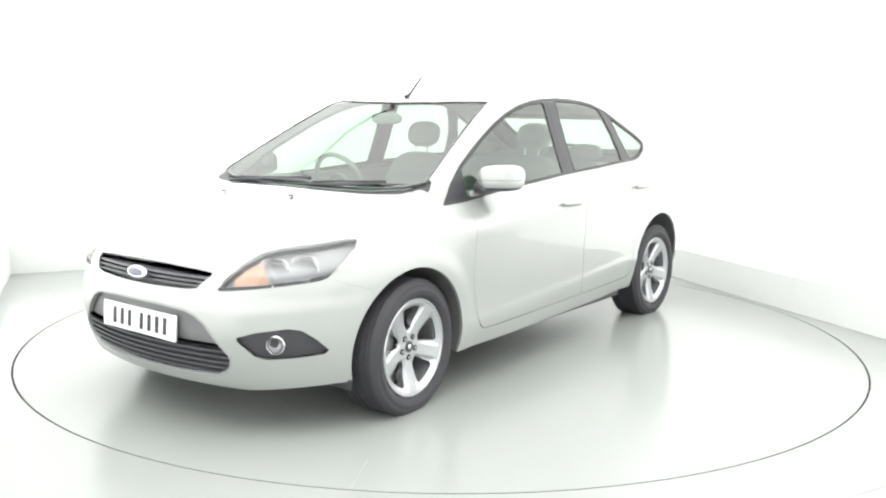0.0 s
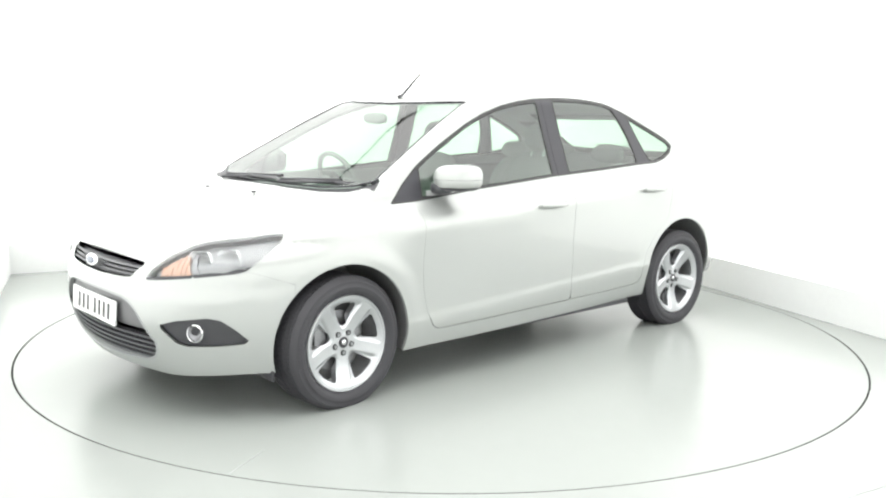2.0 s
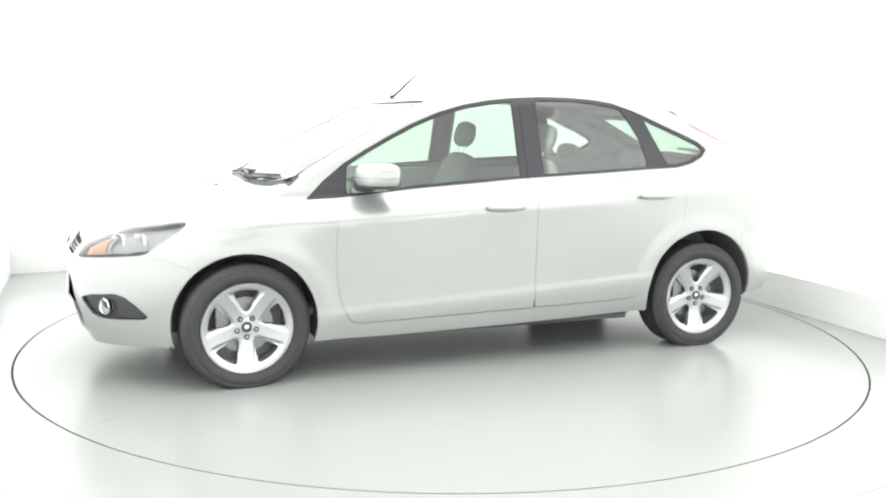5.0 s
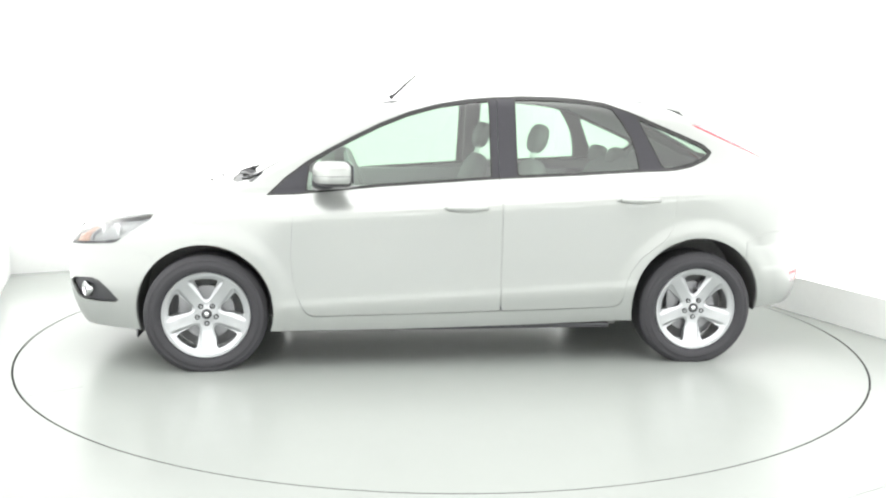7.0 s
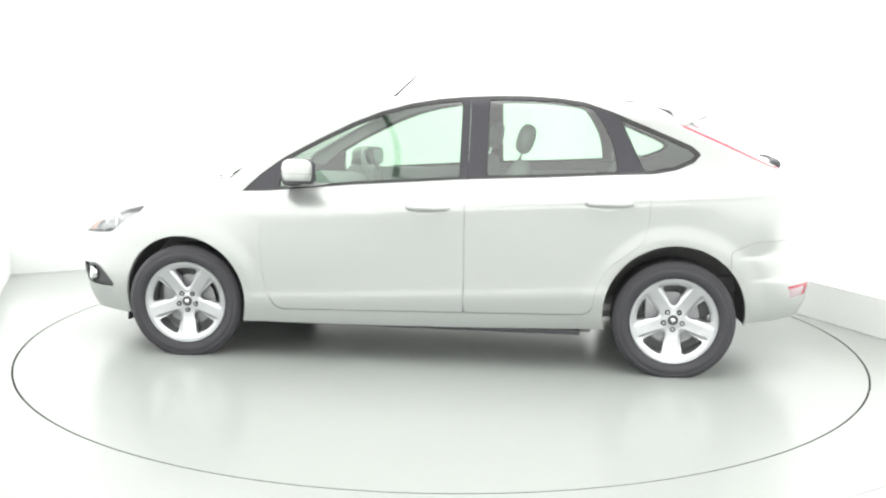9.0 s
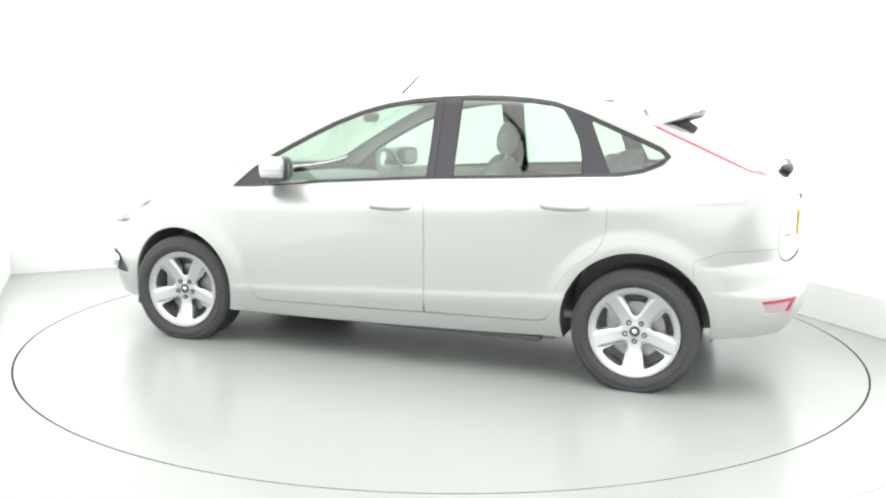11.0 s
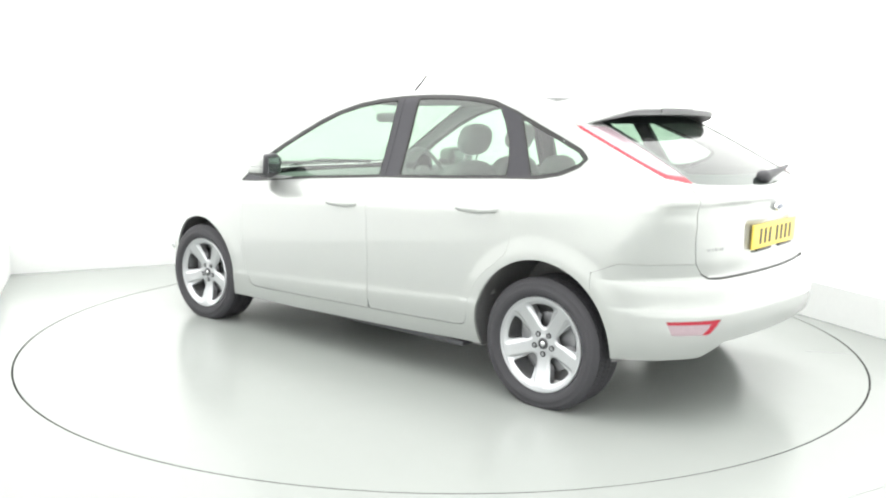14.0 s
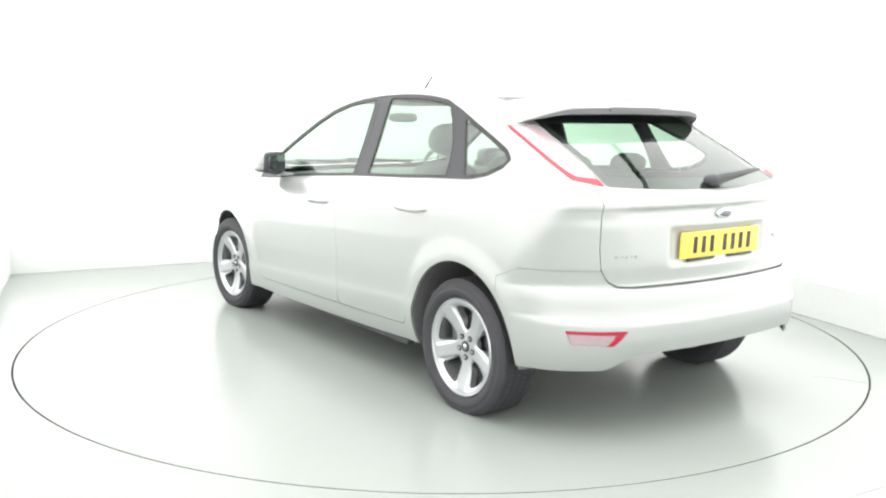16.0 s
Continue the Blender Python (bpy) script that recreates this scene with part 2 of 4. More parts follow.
def skin(h=0.0145):
    """Mesh the skin by surface nets and pull every vertex onto it."""
    xs = np.arange(-2.16, 2.23, h)
    yh = (np.arange(int(0.98 / h)) + 0.5) * h
    zs = np.arange(0.10, 1.53, h)
    half = np.empty((len(xs), len(yh), len(zs)))
    for i, x in enumerate(xs):
        yy, zz = np.meshgrid(yh, zs, indexing="ij")
        half[i] = F(np.full_like(yy, x), yy, zz)
    f = np.concatenate([half[:, ::-1], half], 1)
    ys = np.concatenate([-yh[::-1], yh])
    neg = f < 0
    nx, ny, nz = f.shape
    corner = [(a, b, c) for a in (0, 1) for b in (0, 1) for c in (0, 1)]
    count = sum(neg[a:nx - 1 + a, b:ny - 1 + b, c:nz - 1 + c].astype(int) for a, b, c in corner)
    cells = np.argwhere((count > 0) & (count < 8))
    index = np.full((nx - 1, ny - 1, nz - 1), -1)
    index[cells[:, 0], cells[:, 1], cells[:, 2]] = np.arange(len(cells))
    total, hits = np.zeros((len(cells), 3)), np.zeros(len(cells))
    for p in corner:
        for ax in range(3):
            if p[ax]:
                continue
            q = list(p)
            q[ax] = 1
            fa = f[cells[:, 0] + p[0], cells[:, 1] + p[1], cells[:, 2] + p[2]]
            fb = f[cells[:, 0] + q[0], cells[:, 1] + q[1], cells[:, 2] + q[2]]
            cut = (fa < 0) != (fb < 0)
            t = np.where(cut, fa / np.where(fa == fb, 1, fa - fb), 0)
            pos = np.tile(np.array(p, float), (len(cells), 1))
            pos[:, ax] += t
            total += pos * cut[:, None]
            hits += cut
    v = np.stack([xs[0], ys[0], zs[0]]) + (cells + total / hits[:, None]) * h
    for _ in range(3):
        g = grad(v)
        v = v - g * np.clip(F(v[:, 0], v[:, 1], v[:, 2]), -h / 2, h / 2)[:, None]
    tris = []
    for ax in range(3):
        o1, o2 = [k for k in range(3) if k != ax]
        lo = [slice(1, s - 1) for s in f.shape]
        lo[ax] = slice(0, f.shape[ax] - 1)
        hi = list(lo)
        hi[ax] = slice(1, f.shape[ax])
        a, b = neg[tuple(lo)], neg[tuple(hi)]
        e = np.argwhere(a != b)
        e[:, o1] += 1
        e[:, o2] += 1
        flip = b[tuple((e - np.array([1 if k != ax else 0 for k in range(3)])).T)]
        def at(d1, d2):
            q = e.copy()
            q[:, o1] += d1
            q[:, o2] += d2
            return index[q[:, 0], q[:, 1], q[:, 2]]
        quad = np.stack([at(-1, -1), at(0, -1), at(0, 0), at(-1, 0)], 1)
        tris += [quad[:, [0, 1, 2]], quad[:, [0, 2, 3]]]
    tris = np.concatenate(tris)
    n = grad(v)
    face = np.cross(v[tris[:, 1]] - v[tris[:, 0]], v[tris[:, 2]] - v[tris[:, 0]])
    wrong = (face * n[tris].mean(1)).sum(1) < 0
    tris[wrong] = tris[wrong][:, ::-1]
    return v, n, tris


def cut(mesh, field):
    """Split a mesh along the zero line of a field over its points: (inside, outside)."""
    v, n, t = mesh
    if len(t) == 0:
        return mesh, mesh
    d = field(v)
    d = np.where(np.abs(d) < 1e-7, 1e-7, d)
    s = d[t] < 0
    k = s.sum(1)
    ins, outs = [t[k == 3]], [t[k == 0]]
    nv, nn = [v], [n]
    base = len(v)
    for want, lone in ((1, True), (2, False)):
        m = t[k == want]
        if len(m) == 0:
            continue
        ms = d[m] < 0
        first = np.argmax(ms if lone else ~ms, axis=1)
        rows = np.arange(len(m))
        a, b, c = m[rows, first], m[rows, (first + 1) % 3], m[rows, (first + 2) % 3]
        wb, wc = (d[a] / (d[a] - d[b]))[:, None], (d[a] / (d[a] - d[c]))[:, None]
        nv += [v[a] + wb * (v[b] - v[a]), v[a] + wc * (v[c] - v[a])]
        nn += [n[a] + wb * (n[b] - n[a]), n[a] + wc * (n[c] - n[a])]
        p, q = base + rows, base + len(m) + rows
        base += 2 * len(m)
        tip, rest = np.stack([a, p, q], 1), np.concatenate([np.stack([p, b, c], 1), np.stack([p, c, q], 1)])
        (ins if lone else outs).append(tip)
        (outs if lone else ins).append(rest)
    v, n = np.concatenate(nv), np.concatenate(nn)
    return tidy((v, n, np.concatenate(ins))), tidy((v, n, np.concatenate(outs)))


def tidy(mesh):
    v, n, t = mesh
    if len(t) == 0:
        return np.zeros((0, 3)), np.zeros((0, 3)), np.zeros((0, 3), int)
    used, inv = np.unique(t, return_inverse=True)
    v, n, t = v[used], n[used], inv.reshape(t.shape)
    key = np.round(v * 2e5).astype(np.int64)
    _, first, same = np.unique(key, axis=0, return_index=True, return_inverse=True)
    t = same.reshape(-1)[t]
    v, n = v[first], n[first]
    ok = (t[:, 0] != t[:, 1]) & (t[:, 1] != t[:, 2]) & (t[:, 0] != t[:, 2])
    return v, n / np.maximum(np.linalg.norm(n, axis=1, keepdims=True), 1e-9), t[ok]


def moved(mesh, d):
    v, n, t = mesh
    return v + n * d, n, t


def only(mesh, sign):
    v, n, t = mesh
    keep = (v[t].mean(1)[:, 1] * sign) > 0
    return tidy((v, n, t[keep]))


def sheet(name, mesh, mat, parent, label="", rim=0.012):
    """A panel from a piece of the skin; its edges are turned inward by rim."""
    v, n, t = mesh
    if len(t) == 0:
        return None
    nv = len(v)
    loops = n[t].reshape(-1, 3)
    if rim:
        e = np.concatenate([t[:, [0, 1]], t[:, [1, 2]], t[:, [2, 0]]])
        key = e[:, 0].astype(np.int64) * nv + e[:, 1]
        rev = e[:, 1].astype(np.int64) * nv + e[:, 0]
        edge = e[~np.isin(key, rev)]
        ids = np.unique(edge)
        to = np.full(nv, -1)
        to[ids] = np.arange(len(ids))
        a, b = edge[:, 0], edge[:, 1]
        a2, b2 = nv + to[a], nv + to[b]
        rimt = np.concatenate([np.stack([b, a, a2], 1), np.stack([b, a2, b2], 1)])
        # the turned edge faces away from the panel
        out = np.zeros((len(ids), 3))
        o = np.cross(v[b] - v[a], n[a])
        np.add.at(out, to[a], o), np.add.at(out, to[b], o)
        out /= np.maximum(np.linalg.norm(out, axis=1, keepdims=True), 1e-9)
        full = np.zeros((nv + len(ids), 3))
        full[ids], full[nv:] = out, out
        loops = np.concatenate([loops, full[rimt].reshape(-1, 3)])
        v = np.concatenate([v, v[ids] - n[ids] * rim])
        t = np.concatenate([t, rimt])
    me = bpy.data.meshes.new(name)
    me.vertices.add(len(v)), me.loops.add(3 * len(t)), me.polygons.add(len(t))
    me.vertices.foreach_set("co", v.astype(np.float32).ravel())
    me.loops.foreach_set("vertex_index", t.astype(np.int32).ravel())
    me.polygons.foreach_set("loop_start", np.arange(0, 3 * len(t), 3, dtype=np.int32))
    me.update(calc_edges=True)
    me.shade_smooth()
    me.normals_split_custom_set([tuple(q) for q in loops])
    return link(name, me, mat, parent, label)


def shape(points, grow=0.0):
    """Signed distance to a closed outline in a plane."""
    p = np.array(points, float)
    q = np.roll(p, -1, 0)
    def f(a, b):
        best, odd = np.full(a.shape, 1e9), np.zeros(a.shape, bool)
        for (x0, y0), (x1, y1) in zip(p, q):
            dx, dy = x1 - x0, y1 - y0
            t = np.clip(((a - x0) * dx + (b - y0) * dy) / (dx * dx + dy * dy), 0, 1)
            best = np.minimum(best, np.hypot(a - x0 - t * dx, b - y0 - t * dy))
            cross = ((y0 > b) != (y1 > b)) & (a < (x1 - x0) * (b - y0) / (y1 - y0 + 1e-12) + x0)
            odd ^= cross
        return np.where(odd, -best, best) - grow
    return f


def pieces(mesh, least=30):
    """The connected pieces of a mesh, largest first, without mere crumbs."""
    v, n, t = mesh
    mark = np.arange(len(v))
    while True:
        low = mark[t].min(1)
        was = mark.copy()
        for c in range(3):
            np.minimum.at(mark, t[:, c], low)
        mark = mark[mark]
        if (mark == was).all():
            break
    ids, count = np.unique(mark[t[:, 0]], return_counts=True)
    return [tidy((v, n, t[mark[t[:, 0]] == i])) for i in ids[np.argsort(-count)] if (mark[t[:, 0]] == i).sum() >= least]


R2 = math.sqrt(0.5)

# ---- studio ----
CORNER = Vector((1.171, 3.99, 0))
ALONG, ACROSS = Vector((-0.891, -0.454, 0)), Vector((0.358, -0.934, 0))
FAR_A, FAR_B = CORNER + ALONG * 5.25, CORNER + ACROSS * 11.5
FAR_C = FAR_B + ALONG * 5.25
HIGH = 3.7


def floor_and_table():
    bm = bmesh.new()
    n = 180
    outline = [FAR_A, CORNER, FAR_B, FAR_C]
    inner = [bm.verts.new(((TABLE_R + 0.005) * math.cos(2 * math.pi * k / n), (TABLE_R + 0.005) * math.sin(2 * math.pi * k / n), 0)) for k in range(n)]
    low = [bm.verts.new((v.co.x, v.co.y, -0.06)) for v in inner]
    outer = []
    for v in inner:
        d = v.co.normalized()
        best = 40.0
        for a, b in zip(outline, outline[1:] + outline[:1]):
            e = b - a
            den = d.x * e.y - d.y * e.x
            if abs(den) < 1e-9:
                continue
            t = (a.x * e.y - a.y * e.x) / den
            u = (a.x * d.y - a.y * d.x) / den
            if t > 0 and -1e-6 <= u <= 1 + 1e-6:
                best = min(best, t)
        outer.append(bm.verts.new(d * (best + 0.15)))
    for k in range(n):
        j = (k + 1) % n
        bm.faces.new((inner[k], outer[k], outer[j], inner[j]))
        bm.faces.new((low[k], inner[k], inner[j], low[j]))
    bm.faces.new(list(reversed(low)))
    bmesh.ops.recalc_face_normals(bm, faces=bm.faces)
    f = tagged(part("floor", bm, FLOOR, smooth=False), "glossy pale grey-green painted studio floor", "floor", kind="structure")
    # turntable disc, sectors with fine joints
    disc = tagged(new("turntable"), "round glossy pale grey turntable set flush into the floor", "turntable")
    pit = part("pit_bottom", revolve([(0.0, -0.055), (TABLE_R + 0.0045, -0.055)], 90, "Z"), DARK, disc, "dark gap under the disc edge", smooth=False)
    r = TABLE_R - 0.005
    prof = [(0.0, 0.0), (0.4, 0.0), (1.0, 0.0), (1.6, 0.0), (2.1, 0.0), (r - 0.002, 0.0), (r, -0.002), (r, -0.05)]
    part("disc", revolve(prof, 180, "Z"), FLOOR, disc, smooth=False)
    rim = revolve([(r + 0.0003, -0.002), (r + 0.002, -0.002), (r + 0.002, -0.03), (r + 0.0003, -0.03)], 180, "Z", closed=True)
    part("edge_strip", rim, DARK, disc, "dark rubber edge strip", smooth=False)
    for a in (29.5, 209.5):
        part("joint", box(r - 0.14, 0, 0.0005, 0.26, 0.004, 0.001, m=pose(0, 0, 0, 0, 0, a)), GREYTRIM, disc, "thin joint line", smooth=False)
    # a straight joint in the fixed floor beside the disc
    a, b = Vector((1.25, -2.557, 0)), Vector((2.30, -1.981, 0))
    d = b - a
    m = pose((a.x + b.x) / 2, (a.y + b.y) / 2, 0.0005, 0, 0, math.degrees(math.atan2(d.y, d.x)))
    part("floor_joint", box(0, 0, 0, d.length, 0.006, 0.001, m=m), GREYTRIM, f, "thin joint line in the floor", smooth=False)
    return f, disc


def wall(name, a, b, label):
    d = (b - a).normalized()
    out = Vector((d.y, -d.x, 0))
    if out.dot(-a - (b - a) * 0.5) > 0:
        out = -out
    m = Matrix((( d.x, out.x, 0, 0), (d.y, out.y, 0, 0), (0, 0, 1, 0), (0, 0, 0, 1)))
    m.translation = a
    ln = (b - a).length
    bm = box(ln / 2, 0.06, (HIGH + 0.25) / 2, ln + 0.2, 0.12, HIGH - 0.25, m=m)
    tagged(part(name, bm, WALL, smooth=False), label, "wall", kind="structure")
    bm = box(ln / 2, 0.055, 0.125, ln + 0.16, 0.12, 0.25, 0.003, m=m)
    tagged(part("baseboard_" + name.split("_")[1], bm, SKIRT, smooth=False), "plain off-white base panel below the bright wall", "baseboard", kind="structure")


floor_ob, turntable = floor_and_table()
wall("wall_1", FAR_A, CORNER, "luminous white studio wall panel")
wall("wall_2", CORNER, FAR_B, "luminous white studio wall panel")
# these two glow as well, as fill light; wall_3 is never in view
wall("wall_3", FAR_B, FAR_C, "unseen white wall added behind the camera, glowing to fill light")
wall("wall_4", FAR_C, FAR_A, "white studio wall, glowing to fill light")
bm = bmesh.new()
bm.faces.new([bm.verts.new((p.x * 1.05, p.y * 1.05, HIGH)) for p in (FAR_A, CORNER, FAR_B, FAR_C)])
bmesh.ops.solidify(bm, geom=bm.faces[:], thickness=-0.1)
tagged(part("ceiling", bm, SKIRT, smooth=False), "plain white studio ceiling", "ceiling", kind="structure")

# ---- the car ----
car = tagged(new("car"), "silver five-door hatchback car with alloy wheels standing on the turntable", "car")
HUBS = [(1.322, 0.312), (-1.318, 0.316)]
ARCH = [(1.325, 0.318, 0.352), (-1.313, 0.335, 0.363)]

whole = skin()
bottom = curve([-2.2, -1.95, -1.7, -1.62, -.95, .93, 1.0, 1.66, 1.72, 2.2], [.335, .315, .30, .295, .238, .21, .21, .21, .213, .195])
_, whole = cut(whole, lambda v: v[:, 2] - bottom(v[:, 0]) - np.where(v[:, 0] < -1.7, .06 * np.clip((.62 - np.abs(v[:, 1])) / .1, 0, 1), 0))
for ax, az, ar in ARCH:
    _, whole = cut(whole, lambda v: np.where(np.abs(v[:, 1]) > 0.5, np.hypot(v[:, 0] - ax, v[:, 2] - az) - ar, 1.0))

DLO = [(1.012, .914), (.915, 1.006), (.80, 1.092), (.68, 1.16), (.56, 1.223), (.41, 1.296), (.26, 1.355), (.106, 1.398), (-.05, 1.425), (-.2, 1.439), (-.375, 1.447), (-.547, 1.446),
       (-.70, 1.436), (-.83, 1.418), (-.975, 1.37), (-1.124, 1.308), (-1.273, 1.247), (-1.39, 1.197), (-1.438, 1.155), (-1.40, 1.111), (-1.306, 1.07), (-1.2, 1.05), (-.96, 1.04), (-.656, 1.023), (-.2, 1.003), (.4, .962), (.85, .92)]
dlo = shape(DLO)
high = lambda v: np.where((np.abs(v[:, 1]) > 0.4), dlo(v[:, 0], v[:, 2]), 1.0)
windows, whole = cut(whole, high)
screen_shape = shape([(1.20, -.1), (1.195, .2), (1.17, .45), (1.12, .64), (1.062, .728), (1.04, .725), (.31, .565), (.30, .545), (.34, .42), (.375, .25), (.395, 0), (.395, -.1)])
screen, whole = cut(whole, lambda v: np.where(v[:, 2] > 0.93, screen_shape(v[:, 0], np.abs(v[:, 1])), 1.0))
cowl_shape = shape([(1.245, -.1), (1.24, .25), (1.215, .48), (1.165, .66), (1.09, .765), (1.03, .74), (1.0, 0), (1.0, -.1)])
cowl, whole = cut(whole, lambda v: np.where(v[:, 2] > 0.93, cowl_shape(v[:, 0], np.abs(v[:, 1])), 1.0))
inner_y = curve([1.05, 1.117, 1.204, 1.30, 1.36], [.575, .553, .541, .528, .515])
tail_edge = lambda v: v[:, 0] + 1.345 + (1.293 - v[:, 2]) * 2.27
tail_field = lambda v: np.maximum.reduce([tail_edge(v), inner_y(v[:, 2]) - np.abs(v[:, 1]), v[:, 2] - 1.303, 1.068 + .25 * (np.abs(v[:, 1]) - .6) - v[:, 2]])
tails, whole = cut(whole, tail_field)
back_field = lambda v: np.maximum.reduce([v[:, 0] + 1.30, np.abs(v[:, 1]) - inner_y(v[:, 2]) + .004, v[:, 2] - 1.365, 1.043 + .06 * v[:, 1] ** 2 - v[:, 2]])
backlight, whole = cut(whole, back_field)
diag = lambda v: (np.abs(v[:, 1]) - v[:, 0]) * R2
HEAD = [(-1.153, .622), (-1.112, .676), (-1.05, .723), (-.961, .763), (-.89, .779), (-.75, .797), (-.62, .816), (-.572, .816), (-.588, .779), (-.644, .723), (-.705, .672), (-.735, .662), (-.795, .656), (-.931, .644), (-1.043, .634)]
head = shape(HEAD)
heads, whole = cut(whole, lambda v: np.where(v[:, 0] > 1.45, head(diag(v), v[:, 2]), 1.0))
FOG = [(-1.085, .437), (-.999, .461), (-.865, .474), (-.809, .462), (-.752, .421), (-.699, .369), (-.715, .353), (-.844, .345), (-.957, .346), (-1.002, .360)]
fog = shape(FOG)
fogs, whole = cut(whole, lambda v: np.where(v[:, 0] > 1.45, fog(diag(v), v[:, 2]), 1.0))
GRILLE = shape([(-.1, .70), (.1, .70), (.30, .695), (.405, .689), (.40, .675), (.352, .624), (.30, .617), (.1, .612), (-.1, .612)])
grille, whole = cut(whole, lambda v: np.where(v[:, 0] > 1.9, GRILLE(np.abs(v[:, 1]), v[:, 2]), 1.0))
INTAKE = shape([(-.1, .548), (.15, .546), (.30, .537), (.36, .52), (.41, .488), (.47, .42), (.525, .355), (.52, .315), (.49, .28), (.43, .253), (.25, .238), (-.1, .232)])
intake, whole = cut(whole, lambda v: np.where(v[:, 0] > 1.8, INTAKE(np.abs(v[:, 1]), v[:, 2]), 1.0))
reflectors, whole = cut(whole, lambda v: np.where((v[:, 0] < -1.8) & (np.abs(v[:, 1]) > .5), shape([(.765, .486), (.555, .490), (.61, .424), (.745, .424)])(np.abs(v[:, 1]), v[:, 2]), 1.0))

# the dark shell behind the panel gaps, lining the cabin
lining, hull = cut(whole, lambda v: np.maximum(.98 - v[:, 2], v[:, 0] - 1.15))
sheet("inner_shell", moved(hull, -0.016), SHELL, car, "dark inner body shell", rim=0)
sheet("cabin_lining", moved(lining, -0.018), LINING, car, "pale grey pillar and roof lining", rim=0)

GAP = 0.0013


def panel(field, rest, gap=GAP):
    wide = gap if callable(gap) else lambda v: gap
    inside, other = cut(rest, lambda v: field(v) + wide(v))
    _, other = cut(other, lambda v: field(v) - wide(v))
    return inside, other


FRONT_DOOR = shape([(.862, 1.03), (.872, .80), (.882, .60), (.872, .49), (.852, .40), (.815, .315), (.79, .296), (.76, .288), (-.22, .306), (-.22, 1.03)])
door_gap = lambda v: .0006 + .0016 * np.clip((.36 - v[:, 2]) / .03, 0, 1)
front_doors, whole = panel(lambda v: np.where(np.abs(v[:, 1]) > .5, FRONT_DOOR(v[:, 0], v[:, 2]), 1.0), whole, door_gap)
REAR_DOOR = shape([(-.225, 1.1), (-.225, .306), (-.84, .318), (-.875, .330), (-.895, .36), (-.905, .43), (-.93, .505), (-.985, .585), (-1.06, .645), (-1.12, .69), (-1.155, .75), (-1.168, .82), (-1.17, 1.1)])
rear_doors, whole = panel(lambda v: np.where(np.abs(v[:, 1]) > .5, REAR_DOOR(v[:, 0], v[:, 2]), 1.0), whole, door_gap)
BONNET = shape([(1.30, -.1), (1.24, -.1), (1.235, .25), (1.21, .48), (1.16, .655), (1.13, .71), (1.30, .725), (1.55, .715), (1.70, .655), (1.80, .575), (1.87, .505), (1.97, .482), (2.035, .47), (2.052, .36), (2.075, .15), (2.08, -.1)])
bonnet, whole = panel(lambda v: np.where(v[:, 2] > .66, BONNET(v[:, 0], np.abs(v[:, 1])), 1.0), whole)
TAILGATE = shape([(-.1, .655), (.50, .655), (.565, .66), (.60, .68), (.632, .73), (.642, .82), (.642, .94), (.63, 1.03), (.615, 1.062), (.61, 1.09), (-.1, 1.09)])
tailgate, whole = panel(lambda v: np.where(v[:, 0] < -1.7, TAILGATE(np.abs(v[:, 1]), v[:, 2]), 1.0), whole, lambda v: .0015 + .003 * np.clip((.70 - v[:, 2]) / .03, 0, 1))
rear_bumper, whole = panel(lambda v: np.maximum(v[:, 0] + 1.585, v[:, 2] - (.726 - .42 * np.maximum(v[:, 0] + 1.71, 0))), whole, .0009)
front_bumper, whole = panel(lambda v: np.maximum(1.585 - v[:, 0], v[:, 2] - np.minimum(.606 + .35 * (v[:, 0] - 1.59), .72)), whole, .0004)
roof, whole = panel(lambda v: np.maximum.reduce([np.abs(v[:, 1]) - curve([-1.5, -1.2, -.4, .3, .5], [.60, .565, .515, .535, .56])(v[:, 0]), v[:, 0] - .45, 1.3 - v[:, 2]]), whole)

sheet("body_side", only(whole, 1), PAINT, car, "silver painted wing, sill and rear quarter")
sheet("body_side", only(whole, -1), PAINT, car, "silver painted wing, sill and rear quarter")
sheet("bonnet", bonnet, PAINT, car)
sheet("roof_panel", roof, PAINT, car)
tailgate_ob = sheet("tailgate", tailgate, PAINT, car)
rear_bumper_ob = sheet("rear_bumper", rear_bumper, PAINT, car)
front_bumper_ob = sheet("front_bumper", front_bumper, PAINT, car)
sheet("cowl", moved(cowl, -.012), TRIM, car, "black plastic scuttle panel")
doors = {}
for s in (1, -1):
    doors["f", s] = sheet("front_door", only(front_doors, s), PAINT, car)
    doors["r", s] = sheet("rear_door", only(rear_doors, s), PAINT, car)

# window set: black frame and panes
front_pane = lambda v: np.maximum.reduce([dlo(v[:, 0], v[:, 2]) + np.where(v[:, 2] > 1.06, .021, .017), v[:, 0] - .80 + .12 * (v[:, 2] - .95), -.178 - v[:, 0]])
REARP = shape([(-.327, 1.5), (-.327, .9), (-1.012, .9), (-1.006, 1.05), (-.998, 1.13), (-.972, 1.225), (-.925, 1.31), (-.865, 1.395), (-.8, 1.5)])
rear_pane = lambda v: np.maximum(dlo(v[:, 0], v[:, 2]) + np.where(v[:, 2] > 1.12, .021, .017), REARP(v[:, 0], v[:, 2]))
quarter_pane = lambda v: np.maximum(dlo(v[:, 0], v[:, 2]) + .022, v[:, 0] + 1.105 - .47 * (v[:, 2] - 1.155))
rest = windows
panes = {}
for key, field in (("f", front_pane), ("r", rear_pane), ("q", quarter_pane)):
    panes[key], rest = cut(rest, field)
edge_in = lambda v: np.minimum.reduce([front_pane(v), rear_pane(v), quarter_pane(v)]) - .008
